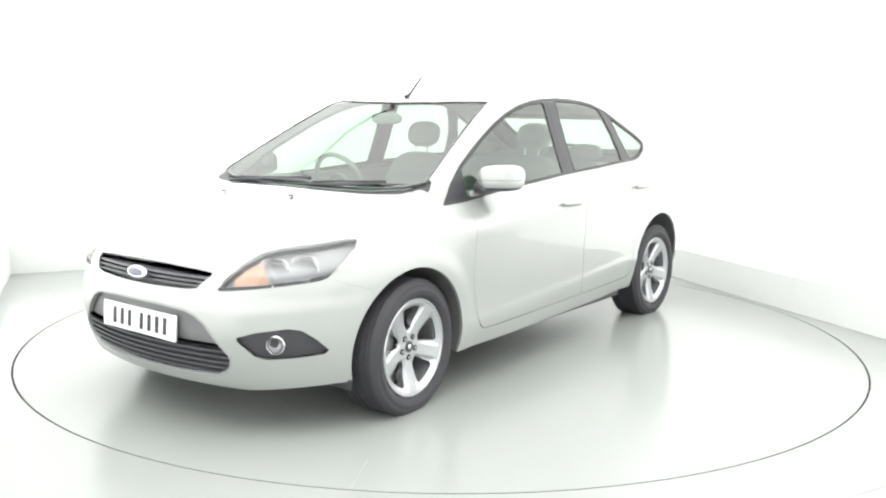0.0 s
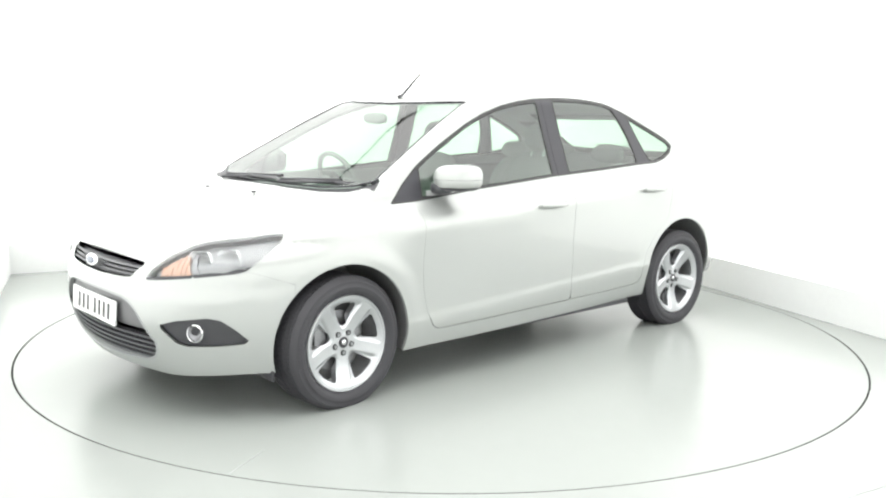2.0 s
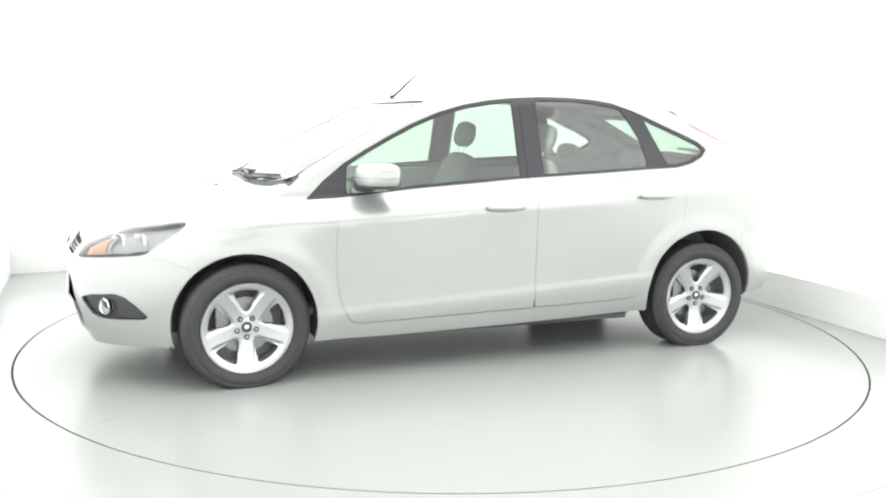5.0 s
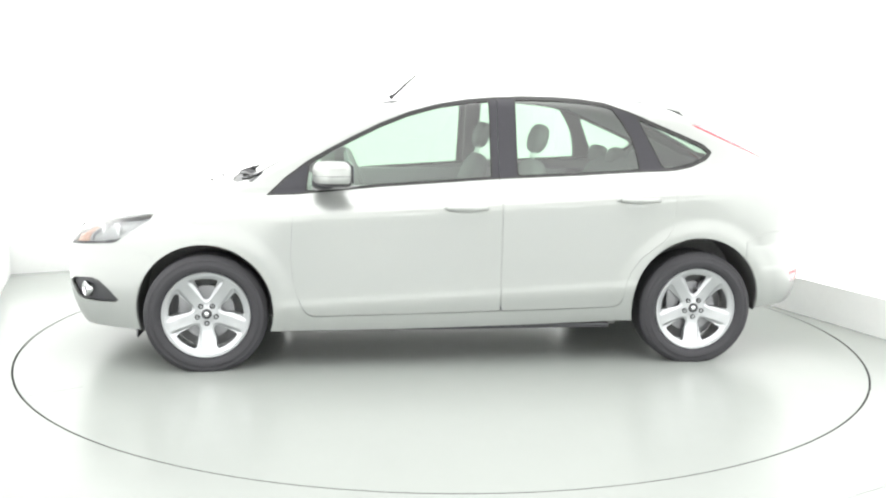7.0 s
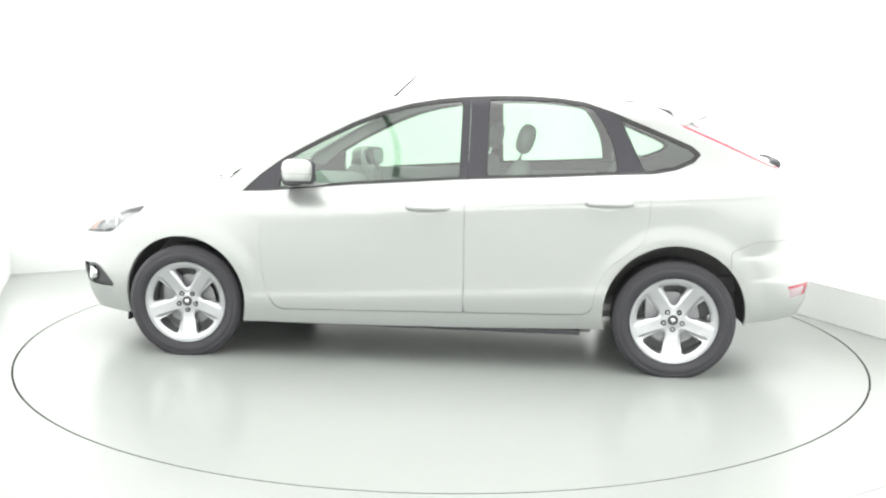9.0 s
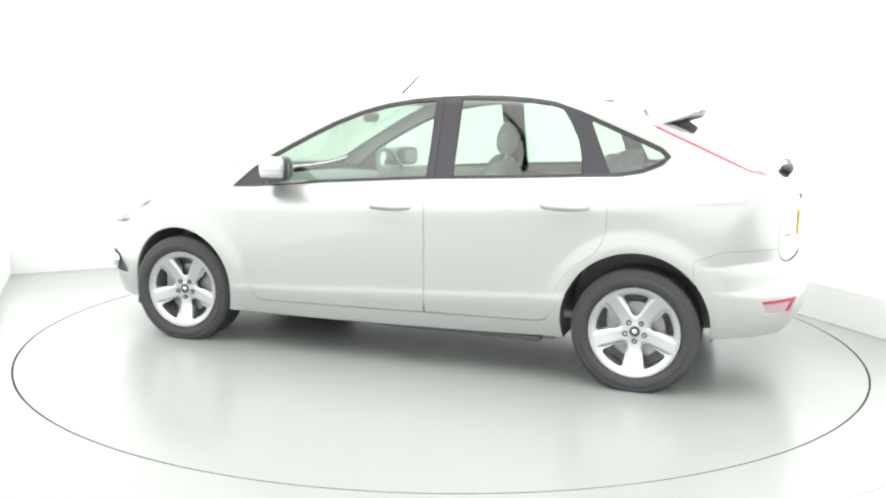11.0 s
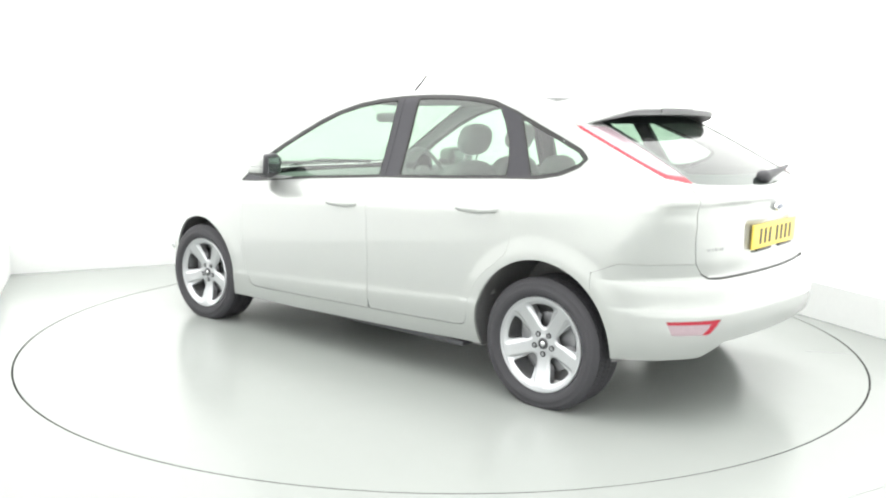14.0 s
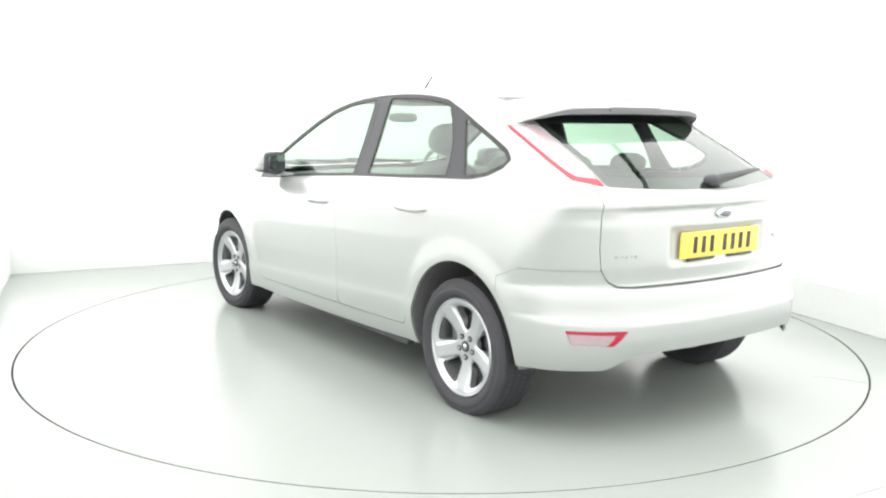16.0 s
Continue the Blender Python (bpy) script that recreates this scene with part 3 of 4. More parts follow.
seals, rest = cut(rest, lambda v: np.minimum(edge_in(v), -.010 - dlo(v[:, 0], v[:, 2])))
ahead, behind = cut(rest, lambda v: -.2235 + GAP - v[:, 0])
_, behind = cut(behind, lambda v: -.2235 - GAP - v[:, 0])
for s in (1, -1):
    for piece in pieces(only(ahead, s)):
        sheet("window_surround", moved(piece, -.003), FRAME, doors["f", s], "black front window frame with pillar cover", rim=.02)
    for piece in pieces(only(behind, s)):
        sheet("window_surround", moved(piece, -.003), FRAME, doors["r", s], "black rear window frame with pillar cover", rim=.02)
    for piece in pieces(only(seals, s)):
        sheet("window_seal", moved(piece, -.002), INK, car, "thin black rubber window seal", rim=.012)
    for key, name in (("f", "door_glass"), ("r", "door_glass"), ("q", "quarter_glass")):
        ob = sheet(name, moved(only(panes[key], s), -.006), GLASS, car if key == "q" else doors[key, s], "green-tinted side window glass", rim=0)
        ob.visible_shadow = False
ob = sheet("windscreen", moved(screen, -.004), GLASS, car, "green-tinted windscreen", rim=0)
ob.visible_shadow = False
edge, _ = cut(screen, lambda v: -(screen_shape(v[:, 0], np.abs(v[:, 1])) + .022))
seal, _ = cut(screen, lambda v: -(screen_shape(v[:, 0], np.abs(v[:, 1])) + .007))
sheet("windscreen_seal", moved(seal, .001), FRAME, car, "thin dark rubber seal round the windscreen", rim=.006)
sheet("windscreen_border", moved(edge, -.006), FRAME, car, "black printed windscreen border", rim=0)
ob = sheet("rear_window", moved(backlight, -.004), GLASS, car, "green-tinted rear window", rim=0)
ob.visible_shadow = False
edge, _ = cut(backlight, lambda v: -(back_field(v) + .048))
sheet("rear_window_border", moved(edge, -.006), FRAME, car, "black printed rear window border", rim=0)

# tail lamps
for s in (1, -1):
    lamp = new("tail_lamp")
    lamp.parent = car
    tagged(lamp, "slim tail lamp, clear with a red outer strip")
    piece = only(tails, s)
    red, clear = cut(piece, lambda v: -.011 - tail_edge(v) * .40)
    red2, clear = cut(clear, lambda v: v[:, 2] - 1.098 - .12 * (np.abs(v[:, 1]) - .6))
    sheet("red_strip", moved(red, -.002), RED, lamp, "glossy red strip")
    sheet("red_foot", moved(red2, -.002), RED, lamp, "glossy red foot of the lamp")
    sheet("clear_field", moved(clear, -.003), PINK, lamp, "pale clear lamp field")
    sheet("lamp_back", moved(piece, -.022), SHELL, lamp, "dark lamp housing", rim=0)
    r = only(reflectors, s)
    refl = sheet("rear_reflector", moved(r, -.006), PINK, rear_bumper_ob, "clear bumper lamp with red edge")
    redp, _ = cut(r, lambda v: np.minimum(.472 - v[:, 2], np.abs(v[:, 1]) - .585 - 0.8 * (.486 - v[:, 2])))
    sheet("red_edge", moved(redp, -.003), RED, refl, "red edge")

# headlamps
for s in (1, -1):
    lamp = new("headlamp")
    lamp.parent = car
    tagged(lamp, "clear almond headlamp with twin reflectors and amber indicator")
    piece = only(heads, s)
    sheet("headlamp_bowl", moved(piece, -.036), LAMPGREY, lamp, "dull silver headlamp interior", rim=0)
    edge, _ = cut(piece, lambda v: -(head(diag(v), v[:, 2]) + .003))
    sheet("headlamp_edge", moved(edge, -.004), LAMPGREY, lamp, "silver lens edge", rim=.006)
    sheet("headlamp_wall", moved(piece, -.034), LAMPGREY, lamp, "silver inner wall", rim=-.026)
    ob = sheet("headlamp_lens", moved(piece, -.002), LENS, lamp, "clear lens", rim=0)
    ob.visible_shadow = False
    for (x, y, z), r in (((1.895, .590, .694), .064), ((1.800, .668, .702), .062)):
        m = look((x, s * y, z), (x - 1, s * (y - .42), z - .02))
        prof = [(0.014, -.040), (.030, -.036), (r * .62, -.026), (r * .66, -.020), (r * .86, -.008), (r * .95, -.002), (r, .002), (r + .003, .002), (r + .003, -.01)]
        bm = revolve(prof, 28, "Z")
        for v in bm.verts:
            v.co.z += .0035 * math.sin(5 * math.atan2(v.co.y, v.co.x)) * (v.co.xy.length > .02)
            v.co.y = max(min(v.co.y, .050), -.040)
        bm.transform(m)
        part("reflector_bowl", bm, BOWL, lamp, "polished faceted reflector")
        bm = revolve([(0, -.002), (.009, -.004), (.013, -.012), (.013, -.035)], 16, "Z")
        bm.transform(m)
        part("bulb_cap", bm, LAMPGREY, lamp, "grey bulb shield")
    flash, _ = cut(piece, lambda v: np.maximum.reduce([head(diag(v), v[:, 2]) + .010, -1.088 - diag(v), diag(v) + .955 + .4 * (v[:, 2] - .70)]))
    amber = sheet("indicator", moved(flash, -.022), AMBER, lamp, "amber indicator", rim=.02)
    for k in range(6):
        d0 = -1.078 + .022 * k
        rib, _ = cut(flash, lambda v: np.abs(diag(v) - d0) - .004)
        sheet("indicator_rib", moved(pieces(rib, 1)[0], -.017), AMBER, amber, rim=.006)
    divider, _ = cut(piece, lambda v: np.maximum(head(diag(v), v[:, 2]) + .004, np.abs(diag(v) + .925 + .4 * (v[:, 2] - .70)) - .008))
    sheet("lamp_divider", moved(divider, -.02), STEEL, lamp, "grey divider between indicator and reflectors", rim=.025)
    foot, _ = cut(piece, lambda v: np.maximum(head(diag(v), v[:, 2]), v[:, 2] - np.interp(diag(v), [-1.153, -1.043, -.795, -.705, -.572], [.622, .634, .656, .672, .700]) - .014))
    sheet("lower_edge", moved(foot, .0012), TRIM, lamp, "black seal along the lower edge", rim=.006)

# fog lamps
for s in (1, -1):
    piece = only(fogs, s)
    pod = sheet("fog_pod", moved(piece, -.02), TRIM, front_bumper_ob, "black plastic fog lamp surround", rim=-.018)
    m = look((1.964, s * .668, .408), (.964, s * .0, .40))
    bm = revolve([(.033, -.02), (.033, .006), (.036, .010), (.040, .006), (.040, -.02)], 28, "Z")
    bm.transform(m)
    part("fog_ring", bm, CHROME, pod, "chrome ring")
    bm = revolve([(0, -.022), (.015, -.020), (.026, -.012), (.034, .000)], 24, "Z")
    bm.transform(m)
    part("fog_lens", bm, STEEL, pod, "clear round fog lamp")

# grilles
for name, piece, levels, depth in (("upper_grille", grille, [.634, .652, .670], .035), ("lower_grille", cut(intake, lambda v: v[:, 2] - .395)[0], [.268, .293, .318, .343, .368], .04)):
    g = sheet(name, moved(piece, -depth), TRIM, front_bumper_ob, "black slatted grille", rim=-depth)
    for z in levels:
        st, _ = cut(piece, lambda v: v[:, 2] - z - .0045)
        st, _ = cut(st, lambda v: z - .0045 - v[:, 2])
        sheet("slat", moved(st, -.008), SLAT, g, rim=.02)
    for k in range(-4, 5) if name == "lower_grille" else ():
        st, _ = cut(piece, lambda v: v[:, 1] - k * .09 - .003)
        st, _ = cut(st, lambda v: k * .09 - .003 - v[:, 1])
        sheet("upright", moved(st, -.022), TRIM, g, rim=.01)
blank = cut(intake, lambda v: .395 - v[:, 2])[0]
blank_ob = sheet("plate_panel", moved(blank, -.024), PANEL, front_bumper_ob, "grey plastic panel behind the number plate", rim=-.022)
ring, _ = cut(intake, lambda v: -(INTAKE(np.abs(v[:, 1]), v[:, 2]) + .010))
sheet("intake_edge", moved(ring, .001), GREYTRIM, front_bumper_ob, "satin grey intake frame", rim=.02)


def plate(name, x, z, tilt, mat, facing, label):
    """A number plate with plain bars in place of its characters."""
    m = pose(x, 0, z, 0, tilt, 0)
    p = part(name, box(0, 0, 0, .010, .524, .113, .003, m), mat, car, label)
    if facing < 0:
        for y in (-.13, .13):
            part("plate_lip", box(facing * .006, y, -.061, .012, .17, .010, .002, m), TRIM, p, "dark strip under the plate")
    for i in range(7):
        part("plate_bar", box(facing * .0056, -facing * (-.19 + i * .055 + (.032 if i > 3 else 0)), 0, .002, .024, .072, 0, m), INK, p, "dark character bar", smooth=False)
    return p


plate("front_number_plate", 2.146, .444, -4, WHITE, 1, "white front number plate with dark bars")
plate("rear_number_plate", -2.046, .814, -2, YELLOW, -1, "yellow rear number plate with dark bars")
for sx, x, z, tilt, wide in ((1, 2.146, .657, -14, .070), (-1, -2.060, .942, -2, .054)):
    bm = bmesh.new()
    bmesh.ops.create_uvsphere(bm, u_segments=28, v_segments=12, radius=1, matrix=pose(x, 0, z, 0, tilt, 0) @ Matrix.Diagonal((.012, wide, wide * .41, 1)))
    b = part("badge", bm, CHROME, car, "chrome oval badge")
    bm = bmesh.new()
    bmesh.ops.create_uvsphere(bm, u_segments=28, v_segments=12, radius=1, matrix=pose(x + sx * .003, 0, z, 0, tilt, 0) @ Matrix.Diagonal((.0115, wide * .83, wide * .30, 1)))
    part("badge_field", bm, BLUE, b, "pale blue oval field")

# small raised lettering on the tailgate, too fine to read, as bars
for y0, z0, count in ((.575, .783, 5), (-.40, .812, 2)):
    for k in range(count):
        st, _ = cut(tailgate, lambda v: np.maximum(np.abs(v[:, 1] - y0 + .022 * k) - .008, np.abs(v[:, 2] - z0) - .008))
        sheet("letter_bar", moved(st, .002), GREYTRIM, tailgate_ob, "small grey letter bar", rim=.003)

# spoiler: painted top and lip; the underside's shade is put into a darker grey
def spoiler_line(u):
    """Across the car at u from -1 to 1: side, front edge and trailing edge."""
    y, a = .625 * u, abs(u)
    xb = -1.528 + .05 * a * a + .135 * max(0.0, a - .72) ** 2 / .0784
    zb = 1.392 - .020 * a * a - .064 * max(0.0, a - .60) ** 2 / .16
    xa = -1.24 - .08 * a ** 4
    za = float(top0(np.array(xa))) - float(crown(np.array(xa))) * y * y + .003
    za = min(za, zb + .05 - .035 * a ** 8)
    return y, xa, za, xb, zb, .034 - .029 * a ** 4


def strip(rows):
    bm = bmesh.new()
    vs = [[bm.verts.new(q) for q in row] for row in rows]
    for a, b in zip(vs, vs[1:]):
        for k in range(len(a) - 1):
            bm.faces.new((a[k], a[k + 1], b[k + 1], b[k]))
    bm.faces.new(vs[0]), bm.faces.new(vs[-1])
    bmesh.ops.recalc_face_normals(bm, faces=bm.faces)
    return bm


rows_top, rows_dark, rows_light = [], [], []
for i in range(33):
    y, xa, za, xb, zb, th = spoiler_line(-1 + i / 16)
    rows_top.append([(xa, y, za - .012), (xa - .01, y, za), ((xa + xb) / 2, y, (za + zb) / 2 + .008), (xb + .015, y, zb + .004), (xb + .003, y, zb + .001), (xb, y, zb - .004), (xb + .002, y, zb - .009)])
    y, xa, za, xb, zb, th = spoiler_line(.93 * (-1 + i / 16))
    rows_dark.append([(xb + .004, y, zb - .007), (xb + .006, y, zb - th), (xb + .06, y, zb - th - .006), (xb * .45 + xa * .55, y, (zb + za) / 2 - th), (xa, y, za - .014)])
    y, xa, za, xb, zb, th = spoiler_line(.27 * (-1 + i / 16))
    rows_light.append([(xb + .012, y, zb - .002), (xb - .003, y, zb - .003), (xb - .002, y, zb - .020), (xb + .012, y, zb - .020)])
spoiler = part("spoiler", strip(rows_top), PAINT, tailgate_ob, "silver roof spoiler over the rear window")
part("spoiler_underside", strip(rows_dark), PANEL, spoiler, "spoiler underside, its shade put into a darker grey")
part("brake_light", strip(rows_light), PANEL, spoiler, "smoked high-level brake light")


# wheels
SAG = .299  # hub height of the loaded tyre


def make_wheel():
    w = new("wheel")
    w.parent = car
    prof = [(.222, .075), (.236, .094), (.246, .100), (.250, .103), (.266, .104), (.270, .101), (.287, .098), (.290, .099), (.303, .090), (.3105, .082), (.3140, .077), (.3110, .075)]
    prof2 = [(.3110, -.094), (.302, -.104), (.285, -.112), (.262, -.112), (.225, -.10)]
    tyre = revolve(prof + prof2, 90)
    # tread blocks in five ribs
    for i, (y0, y1) in enumerate(((.074, .055), (.050, .026), (.018, -.016), (-.024, -.050), (-.058, -.092))):
        n = 84
        for k in range(n):
            a0 = 2 * math.pi * (k + .5 * (i % 2)) / n
            a1 = a0 + 2 * math.pi / n * .80
            skew = .018 * (1 if i % 2 else -1)
            q = []
            for rad in (.3100, .3148):
                q.append([tyre.verts.new((rad * math.cos(a), y, rad * math.sin(a))) for a, y in ((a0, y0), (a1, y0), (a1 + skew, y1), (a0 + skew, y1))])
            tyre.faces.new(q[1])
            for c in range(4):
                tyre.faces.new((q[0][c], q[0][(c + 1) % 4], q[1][(c + 1) % 4], q[1][c]))
    for v in tyre.verts:  # flattened where it carries the car
        if v.co.z < -SAG:
            v.co.y *= 1 + 1.5 * (-SAG - v.co.z)
            v.co.z = -SAG
    bmesh.ops.recalc_face_normals(tyre, faces=tyre.faces)
    part("tyre", tyre, RUBBER, w, "black road tyre with blocky tread")
    rim = revolve([(.2265, .078), (.2265, .087), (.223, .091), (.217, .090), (.2135, .084), (.205, .06), (.200, -.02), (.205, -.08), (.222, -.10), (.222, -.08)], 72)
    r = part("rim", rim, ALLOY, w, "silver five-spoke alloy rim")
    # the spoked face: a dished disc with five wedge openings
    nr, na = 44, 240
    rad = np.linspace(.020, .2145, nr)
    ang = np.arange(na) * 2 * math.pi / na
    rr, aa = np.meshgrid(rad, ang, indexing="ij")
    dish = curve([.0, .03, .05, .08, .12, .17, .2, .215], [.056, .056, .054, .056, .062, .074, .082, .085])
    spoke_way = (aa + math.pi / 2 + math.pi / 5) % (2 * math.pi / 5) - math.pi / 5
    across = np.abs(rr * np.sin(spoke_way))
    groove = .010 * np.clip((across - .022) / .016, 0, 1) ** 2 * np.clip((rr - .06) / .03, 0, 1) * np.clip((.205 - rr) / .02, 0, 1)
    vv = np.stack([rr * np.cos(aa), dish(rr) - groove, rr * np.sin(aa)], -1).reshape(-1, 3)
    i, j = np.meshgrid(np.arange(nr - 1), np.arange(na), indexing="ij")
    q = [(i * na + j), (i * na + (j + 1) % na), ((i + 1) * na + (j + 1) % na), ((i + 1) * na + j)]
    tt = np.concatenate([np.stack([q[0], q[1], q[2]], -1).reshape(-1, 3), np.stack([q[0], q[2], q[3]], -1).reshape(-1, 3)])
    fn = np.cross(vv[tt[:, 1]] - vv[tt[:, 0]], vv[tt[:, 2]] - vv[tt[:, 0]])
    if fn[:, 1].mean() < 0:
        tt, fn = tt[:, ::-1], -fn
    vn = np.zeros_like(vv)
    for c in range(3):
        np.add.at(vn, tt[:, c], fn)
    vn /= np.maximum(np.linalg.norm(vn, axis=1, keepdims=True), 1e-12)

    def opening(v):
        a0 = np.arctan2(v[:, 2], v[:, 0]) - math.pi / 2
        a0 = (a0 + math.pi / 5) % (2 * math.pi / 5) - math.pi / 5
        rad0 = np.hypot(v[:, 0], v[:, 2])
        lx, ly = np.abs(rad0 * np.sin(a0)), rad0 * np.cos(a0)
        edge = lx * math.cos(math.pi / 5) - ly * math.sin(math.pi / 5) + .036 + .17 * np.maximum(rad0 - .09, 0)
        return smax(smax(edge, rad0 - .190, .014), .076 - ly, .016)

    _, face = cut((vv, vn, tt), opening)
    sheet("spoked_face", face, ALLOY, r, rim=.034)
    for k in range(5):
        turn = Matrix.Rotation(radians(90 - 72 * k), 4, "Y") @ Matrix.Translation((.050, 0, 0))
        b = revolve([(0, .061), (.006, .061), (.008, .057), (.008, .04)], 6)
        b.transform(turn)
        cup = revolve([(.0085, .0555), (.0095, .0585), (.0135, .0585), (.0145, .052)], 14)
        cup.transform(turn)
        part("wheel_bolt", b, ALLOY if k != 3 else STEEL, r, "small wheel bolt")
        part("bolt_seat", cup, TRIM, r, "dark ring round the bolt")
    part("centre_cap", revolve([(0, .061), (.020, .061), (.026, .059), (.028, .05)], 28), TRIM, r, "dark centre cap")
    part("cap_emblem", revolve([(0, .0630), (.009, .0630), (.012, .0612)], 20), CHROME, r, "bright oval emblem")
    part("brake_disc", revolve([(.06, .005), (.142, .005), (.142, -.018), (.06, -.018)], 40, closed=True), STEEL, w, "grey brake disc")
    part("brake_caliper", box(.11, .0, .055, .07, .06, .13, .012), STEEL, w, "grey brake caliper")
    part("wheel_back", revolve([(0, -.05), (.198, -.05)], 40), SHELL, w, "dark wheel back")
    return w


STEER = 3.0  # the front wheels stand turned a little to the left
base = make_wheel()
first = True
for hx, hz in HUBS:
    for s in (1, -1):
        m = pose(hx, s * (.786 if hx > 0 else .772), SAG, 0, 0, (0 if s > 0 else 180) + (STEER if hx > 0 else 0))
        if first:
            base.matrix_basis = m
            first = False
        else:
            copy_thing(base, m)

# wheel arch liners, each following the inner edge of the arch, and underside
ys_try = np.linspace(.60, .95, 90)
for (ax, az, ar) in ARCH:
    for s in (1, -1):
        bm = bmesh.new()
        vs = []
        for k in range(25):
            a = radians(-17 + (214 if ax > 0 else 206) * k / 24)
            cx, cz = ax + ar * math.cos(a), az + ar * math.sin(a)
            rim_y = float(ys_try[np.argmax(F(np.full(90, cx), ys_try, np.full(90, cz)) > 0)]) - .009
            vs.append([bm.verts.new((ax + (ar + dr) * math.cos(a), s * y, az + (ar + dr) * math.sin(a))) for y, dr in ((rim_y, .001), (rim_y - .02, .012), (.50, .012))])
        for a, b in zip(vs, vs[1:]):
            for k in (0, 1):
                bm.faces.new((a[k], a[k + 1], b[k + 1], b[k]))
        bm.faces.new([v[2] for v in vs])
        part("arch_liner", bm, SHELL, car, "dark wheel arch liner")
for s in (1, -1):
    # black strip stands in for the shadow gap along the sill bottom
    part("sill_gap_shade", box(.02, s * .782, .210, 1.72, .10, .028, .01), TRIM, car, "dark strip drawn for the shadow gap under the sill")
    part("arch_deflector", box(1.676, s * .745, .197, .010, .15, .045, .003), TRIM, car, "small black flap ahead of the wheel")
part("underbody", join(box(.0, 0, .23, 1.80, 1.5, .07, .01), box(.15, 0, .34, 3.2, .96, .12, .01), box(1.80, 0, .25, .30, 1.10, .05, .01), box(-1.70, 0, .45, .5, 1.1, .08, .01)), SHELL, car, "dark underbody")
part("exhaust_silencer", box(-1.70, .12, .42, .26, .62, .08, .035), STEEL, car, "dull metal exhaust silencer")


# mirrors, handles, wipers, aerial
for s in (1, -1):
    mir = new("door_mirror")
    mir.parent = car
    tagged(mir, "silver door mirror with black foot")
    def housing(low, high, grow):
        bm = squash(.700, s * .898, 1.034, .084 + grow, .090 + grow, .064 + grow, 3.6)
        bmesh.ops.bisect_plane(bm, geom=bm.verts[:] + bm.edges[:] + bm.faces[:], plane_co=(0, 0, high), plane_no=(0, 0, 1), clear_outer=True)
        bmesh.ops.bisect_plane(bm, geom=bm.verts[:] + bm.edges[:] + bm.faces[:], plane_co=(0, 0, low), plane_no=(0, 0, -1), clear_outer=True)
        bmesh.ops.holes_fill(bm, edges=bm.edges[:])
        for v in bm.verts:
            k = (v.co.y * s - .82) / .21
            v.co.x += -.080 * k - .10 * max(0.0, v.co.z - 1.045)
            v.co.z += .010 * k - (0.010 * k if v.co.z < 1.034 else .026 * max(0.0, k - .35) ** 2 * 2)
        return bm
    part("mirror_cover", housing(1.0285, 1.2, 0), PAINT, mir)
    part("mirror_band", housing(.990, 1.0265, -.0015), PAINT, mir, "lower silver band of the housing")
    part("mirror_base", housing(.9, .990, -.001), TRIM, mir, "black lower edge of the housing")
    swept = pose(.670, s * .898, 1.034, 0, 0, s * 20)
    bm = squash(-.058, 0, 0, .034, .092, .066, 3.8)
    bm.transform(swept)
    part("mirror_rim", bm, TRIM, mir, "black mirror rim")
    part("mirror_glass", box(-.0935, 0, 0, .004, .140, .088, .001, swept), MIRROR, mir, "mirror glass")
    part("mirror_foot", join(squash(.712, s * .826, .985, .060, .046, .036, 2.6), squash(.685, s * .868, .982, .045, .045, .011, 2.4)), TRIM, mir, "black mirror foot")
    for key, hx, hz in (("f", -.030, .860), ("r", -.960, .903)):
        yy = .918
        h = tube([(hx + .115, s * (yy - .030), hz + .000), (hx + .10, s * (yy - .004), hz + .001), (hx + .05, s * (yy + .012), hz + .002), (hx - .05, s * (yy + .012), hz + .003), (hx - .10, s * (yy - .004), hz + .004), (hx - .115, s * (yy - .030), hz + .004)], [.012, .0145, .0165, .0165, .0145, .012], 12)
        part("door_handle", h, PAINT, doors[key, s], "silver door handle")


for pts in ([(1.20, -.52, .975), (1.16, -.30, .993), (1.185, .05, 1.0), (1.205, .12, .99)], [(1.215, .10, .985), (1.17, .30, 1.0), (1.12, .50, 1.003), (1.06, .66, 1.005)]):
    wp = part("wiper", tube(pts, [.008, .010, .010, .012], 8), TRIM, car, "black windscreen wiper")
    a, b = Vector(pts[0]), Vector(pts[-2])
    q = [a + (b - a) * t + Vector((-.035, 0, .012)) for t in (0, .33, .66, 1)]
    part("wiper_blade", tube(q, .009, 6), RUBBER, wp)
part("rear_wiper", join(tube([(-1.985, -.02, 1.075), (-1.99, -.06, 1.085), (-1.985, -.25, 1.11), (-1.96, -.36, 1.115)], [.026, .022, .012, .007], 10), squash(-1.975, -.02, 1.075, .035, .05, .03, 2.2)), TRIM, car, "black rear wiper arm")
for y in (-.36, .14):
    part("washer_jet", squash(1.375, y, .946 if abs(y) < .2 else .938, .014, .012, .006, 2.2), TRIM, car, "black washer jet")
part("aerial", join(tube([(.33, 0, 1.436), (.30, 0, 1.452)], [.014, .008], 10), tube([(.30, 0, 1.452), (.168, 0, 1.575)], [.009, .006], 6)), TRIM, car, "black roof aerial")


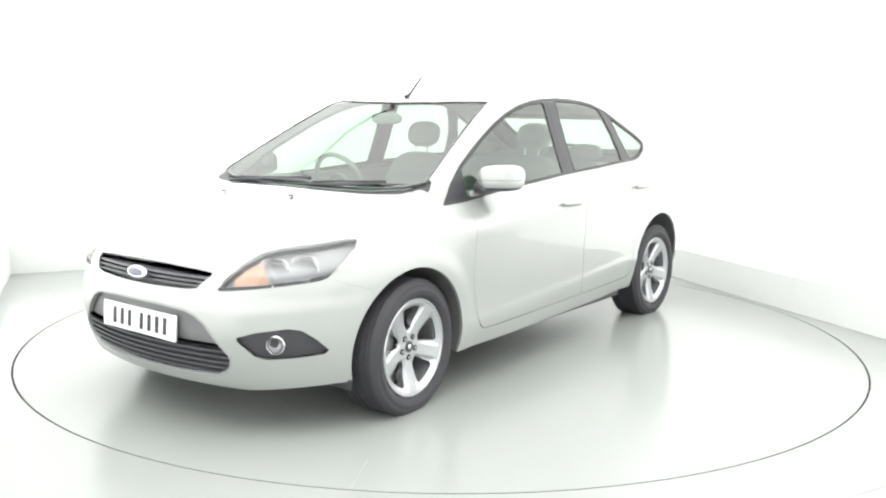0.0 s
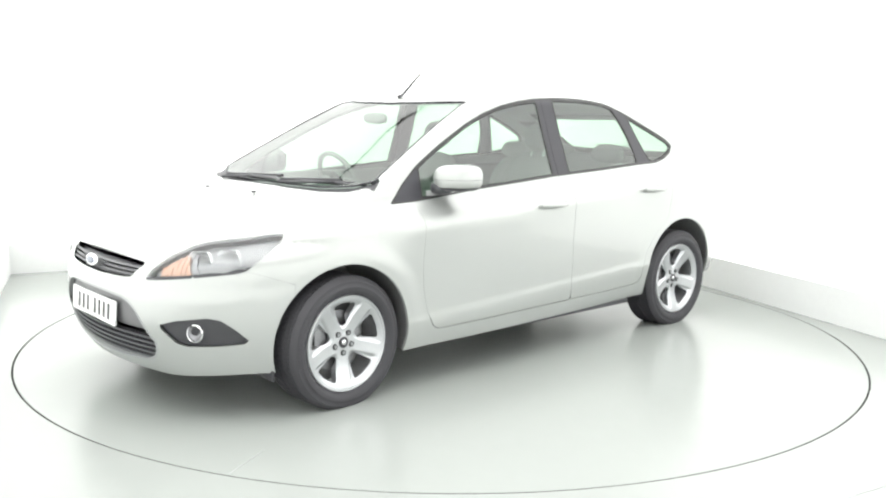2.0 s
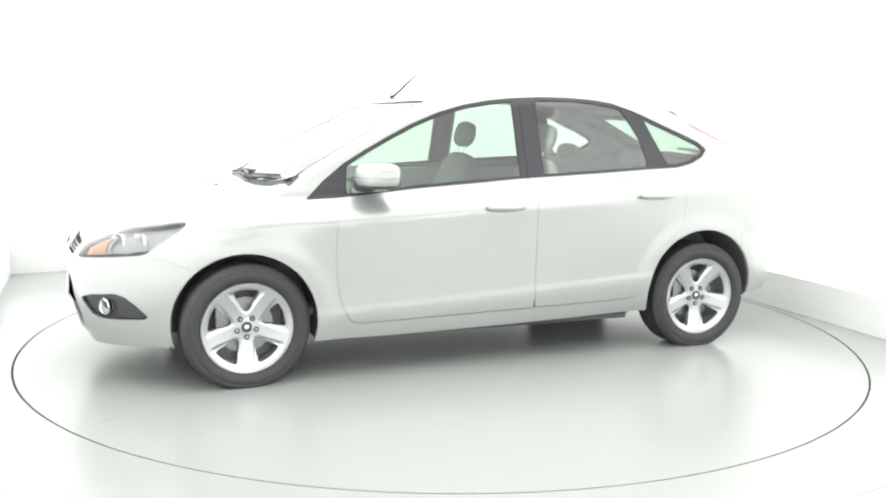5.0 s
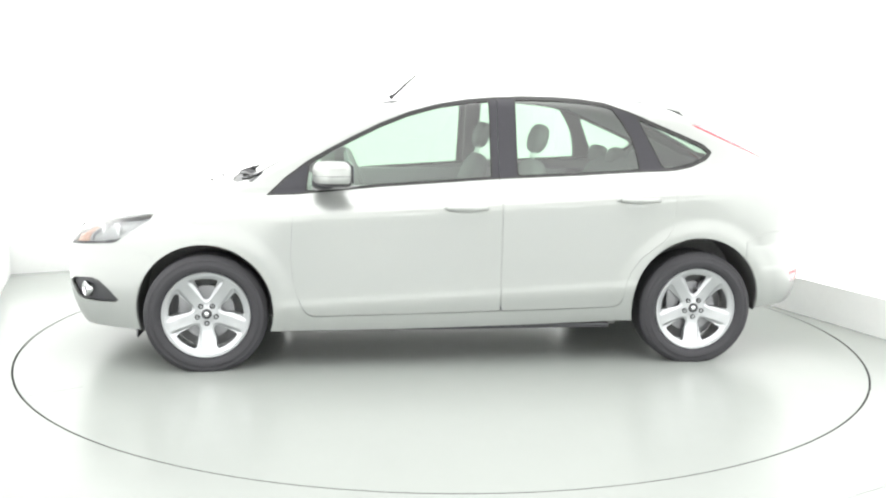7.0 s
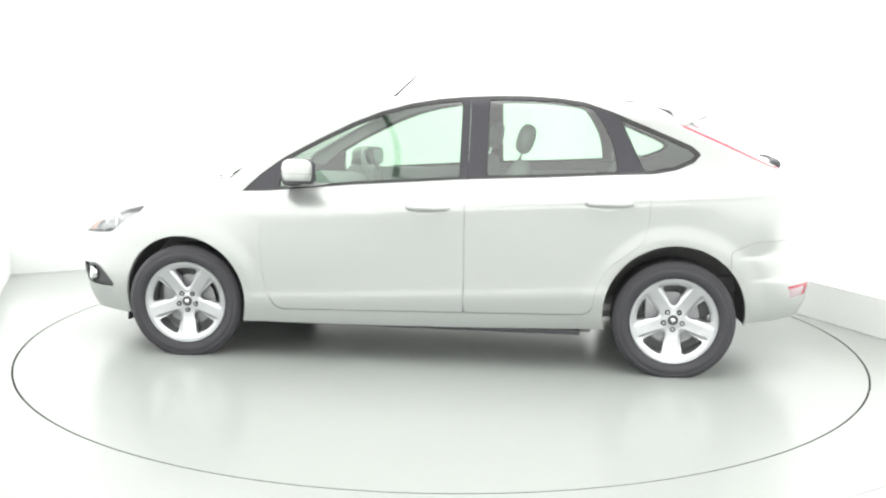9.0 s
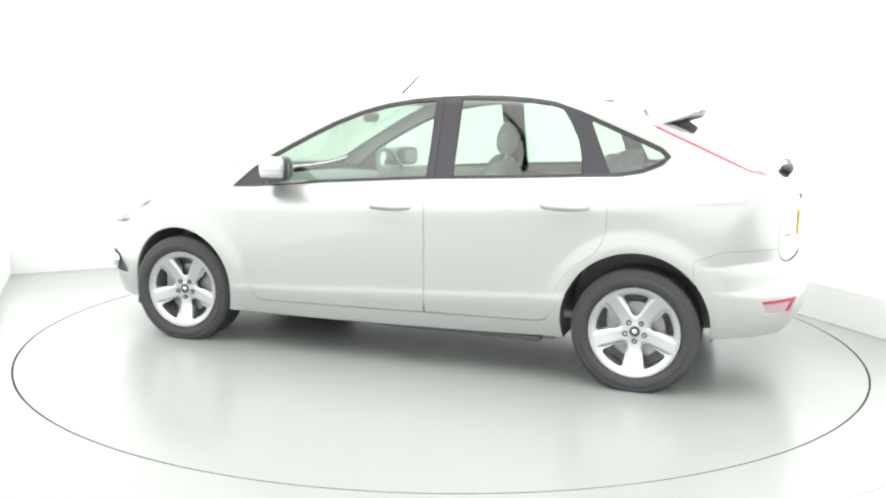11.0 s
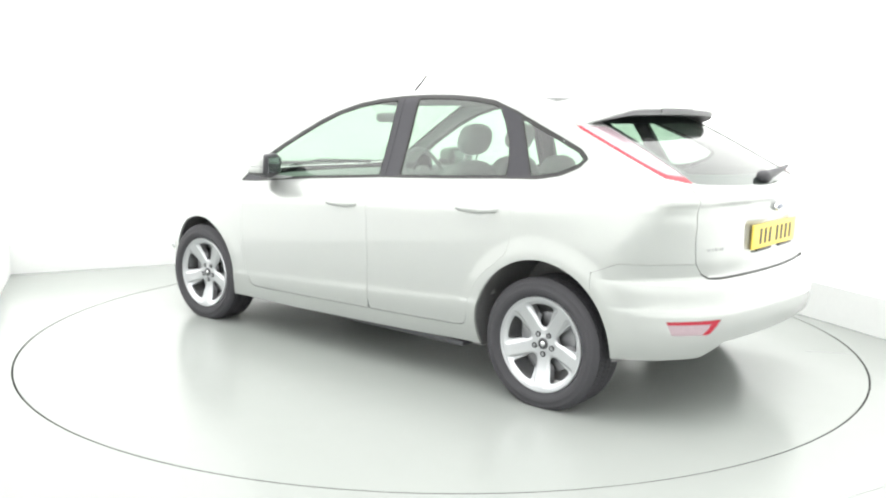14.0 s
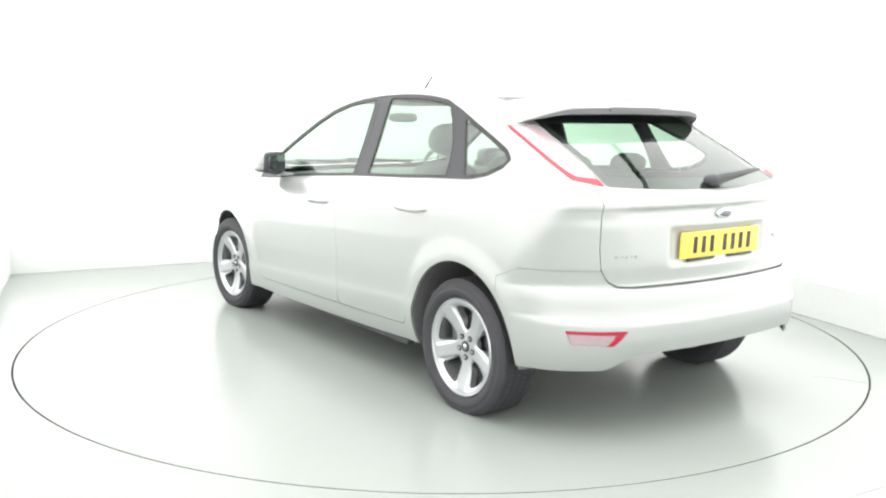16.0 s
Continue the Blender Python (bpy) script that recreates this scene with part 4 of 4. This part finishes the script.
# cabin
def seat(x, y, wide):
    s = new("seat")
    s.parent = car
    tagged(s, "dark grey fabric car seat with headrest")
    part("seat_cushion", squash(x + .05, y, .47, .26, wide / 2, .09, 3.2), FABRIC, s)
    bm = squash(0, 0, .32, .075, wide / 2, .34, 3.4)
    bm.transform(pose(x - .20, y, .46, 0, -18, 0))
    part("backrest", bm, FABRIC, s)
    hs = [0] if wide < .7 else [-.42, 0, .42]
    for h in hs:
        bm = squash(0, 0, .78 if wide < .7 else .655, .05, .125, .085 if wide < .7 else .06, 2.6)
        bm.transform(pose(x - .20, y + h, .46, 0, -16, 0))
        part("headrest", bm, FABRIC, s)
        for d in (-.05, .05):
            bm = tube([(0, d, .58), (0, d, .74 if wide < .7 else .64)], .006, 6)
            bm.transform(pose(x - .20, y + h, .46, 0, -16, 0))
            part("headrest_post", bm, CHROME, s, "metal post")
    return s


seat(-.10, .36, .50), seat(.12, -.36, .50), seat(-.72, 0, 1.22)
dash = part("dashboard", join(squash(.83, 0, .83, .30, .70, .13, 3.5), squash(.95, 0, .90, .22, .66, .05, 3.0)), CABIN, car, "dark grey dashboard")
bm = revolve([(.185 + .015 * math.cos(a), .015 * math.sin(a)) for a in [k * math.pi / 5 for k in range(10)]], 40, "Z", closed=True)
bm2 = join(box(0, 0, 0, .36, .045, .02, .006), box(.0, -.09, 0, .045, .18, .02, .006), revolve([(0, .02), (.06, .015), (.07, -.02)], 20, "Z"))
bm = join(bm, bm2)
bm.transform(pose(.50, -.36, .93, 0, 0, -90) @ pose(0, 0, 0, 66, 0, 0))
part("steering_wheel", bm, CABIN, car, "dark three-spoke steering wheel")
part("rear_view_mirror", squash(.50, 0, 1.315, .015, .11, .032, 3), CABIN, car, "grey rear-view mirror")
part("parcel_shelf", box(-1.45, 0, .98, .60, 1.20, .03, .01), CABIN, car, "dark parcel shelf")
part("cabin_floor", box(-.3, 0, .33, 2.6, 1.44, .04, .01), CABIN, car, "dark cabin floor")
part("headlining", box(-.45, 0, 1.425, 1.3, .90, .02, .008), GREYTRIM, car, "pale grey headlining")
for s in (1, -1):
    part("door_trim", box(-.1, s * .76, .72, 1.75, .05, .50, .02), CABIN, car, "dark door trim")


def motions():
    for thing, off in ((car, OFFSET), (turntable, Vector((0, 0, 0)))):
        rows = []
        for t, a in TURN:
            q = pose(0, 0, 0, 0, 0, a)
            rows.append((t, q @ Matrix.Translation(off)))
        walk(thing, rows)


motions()
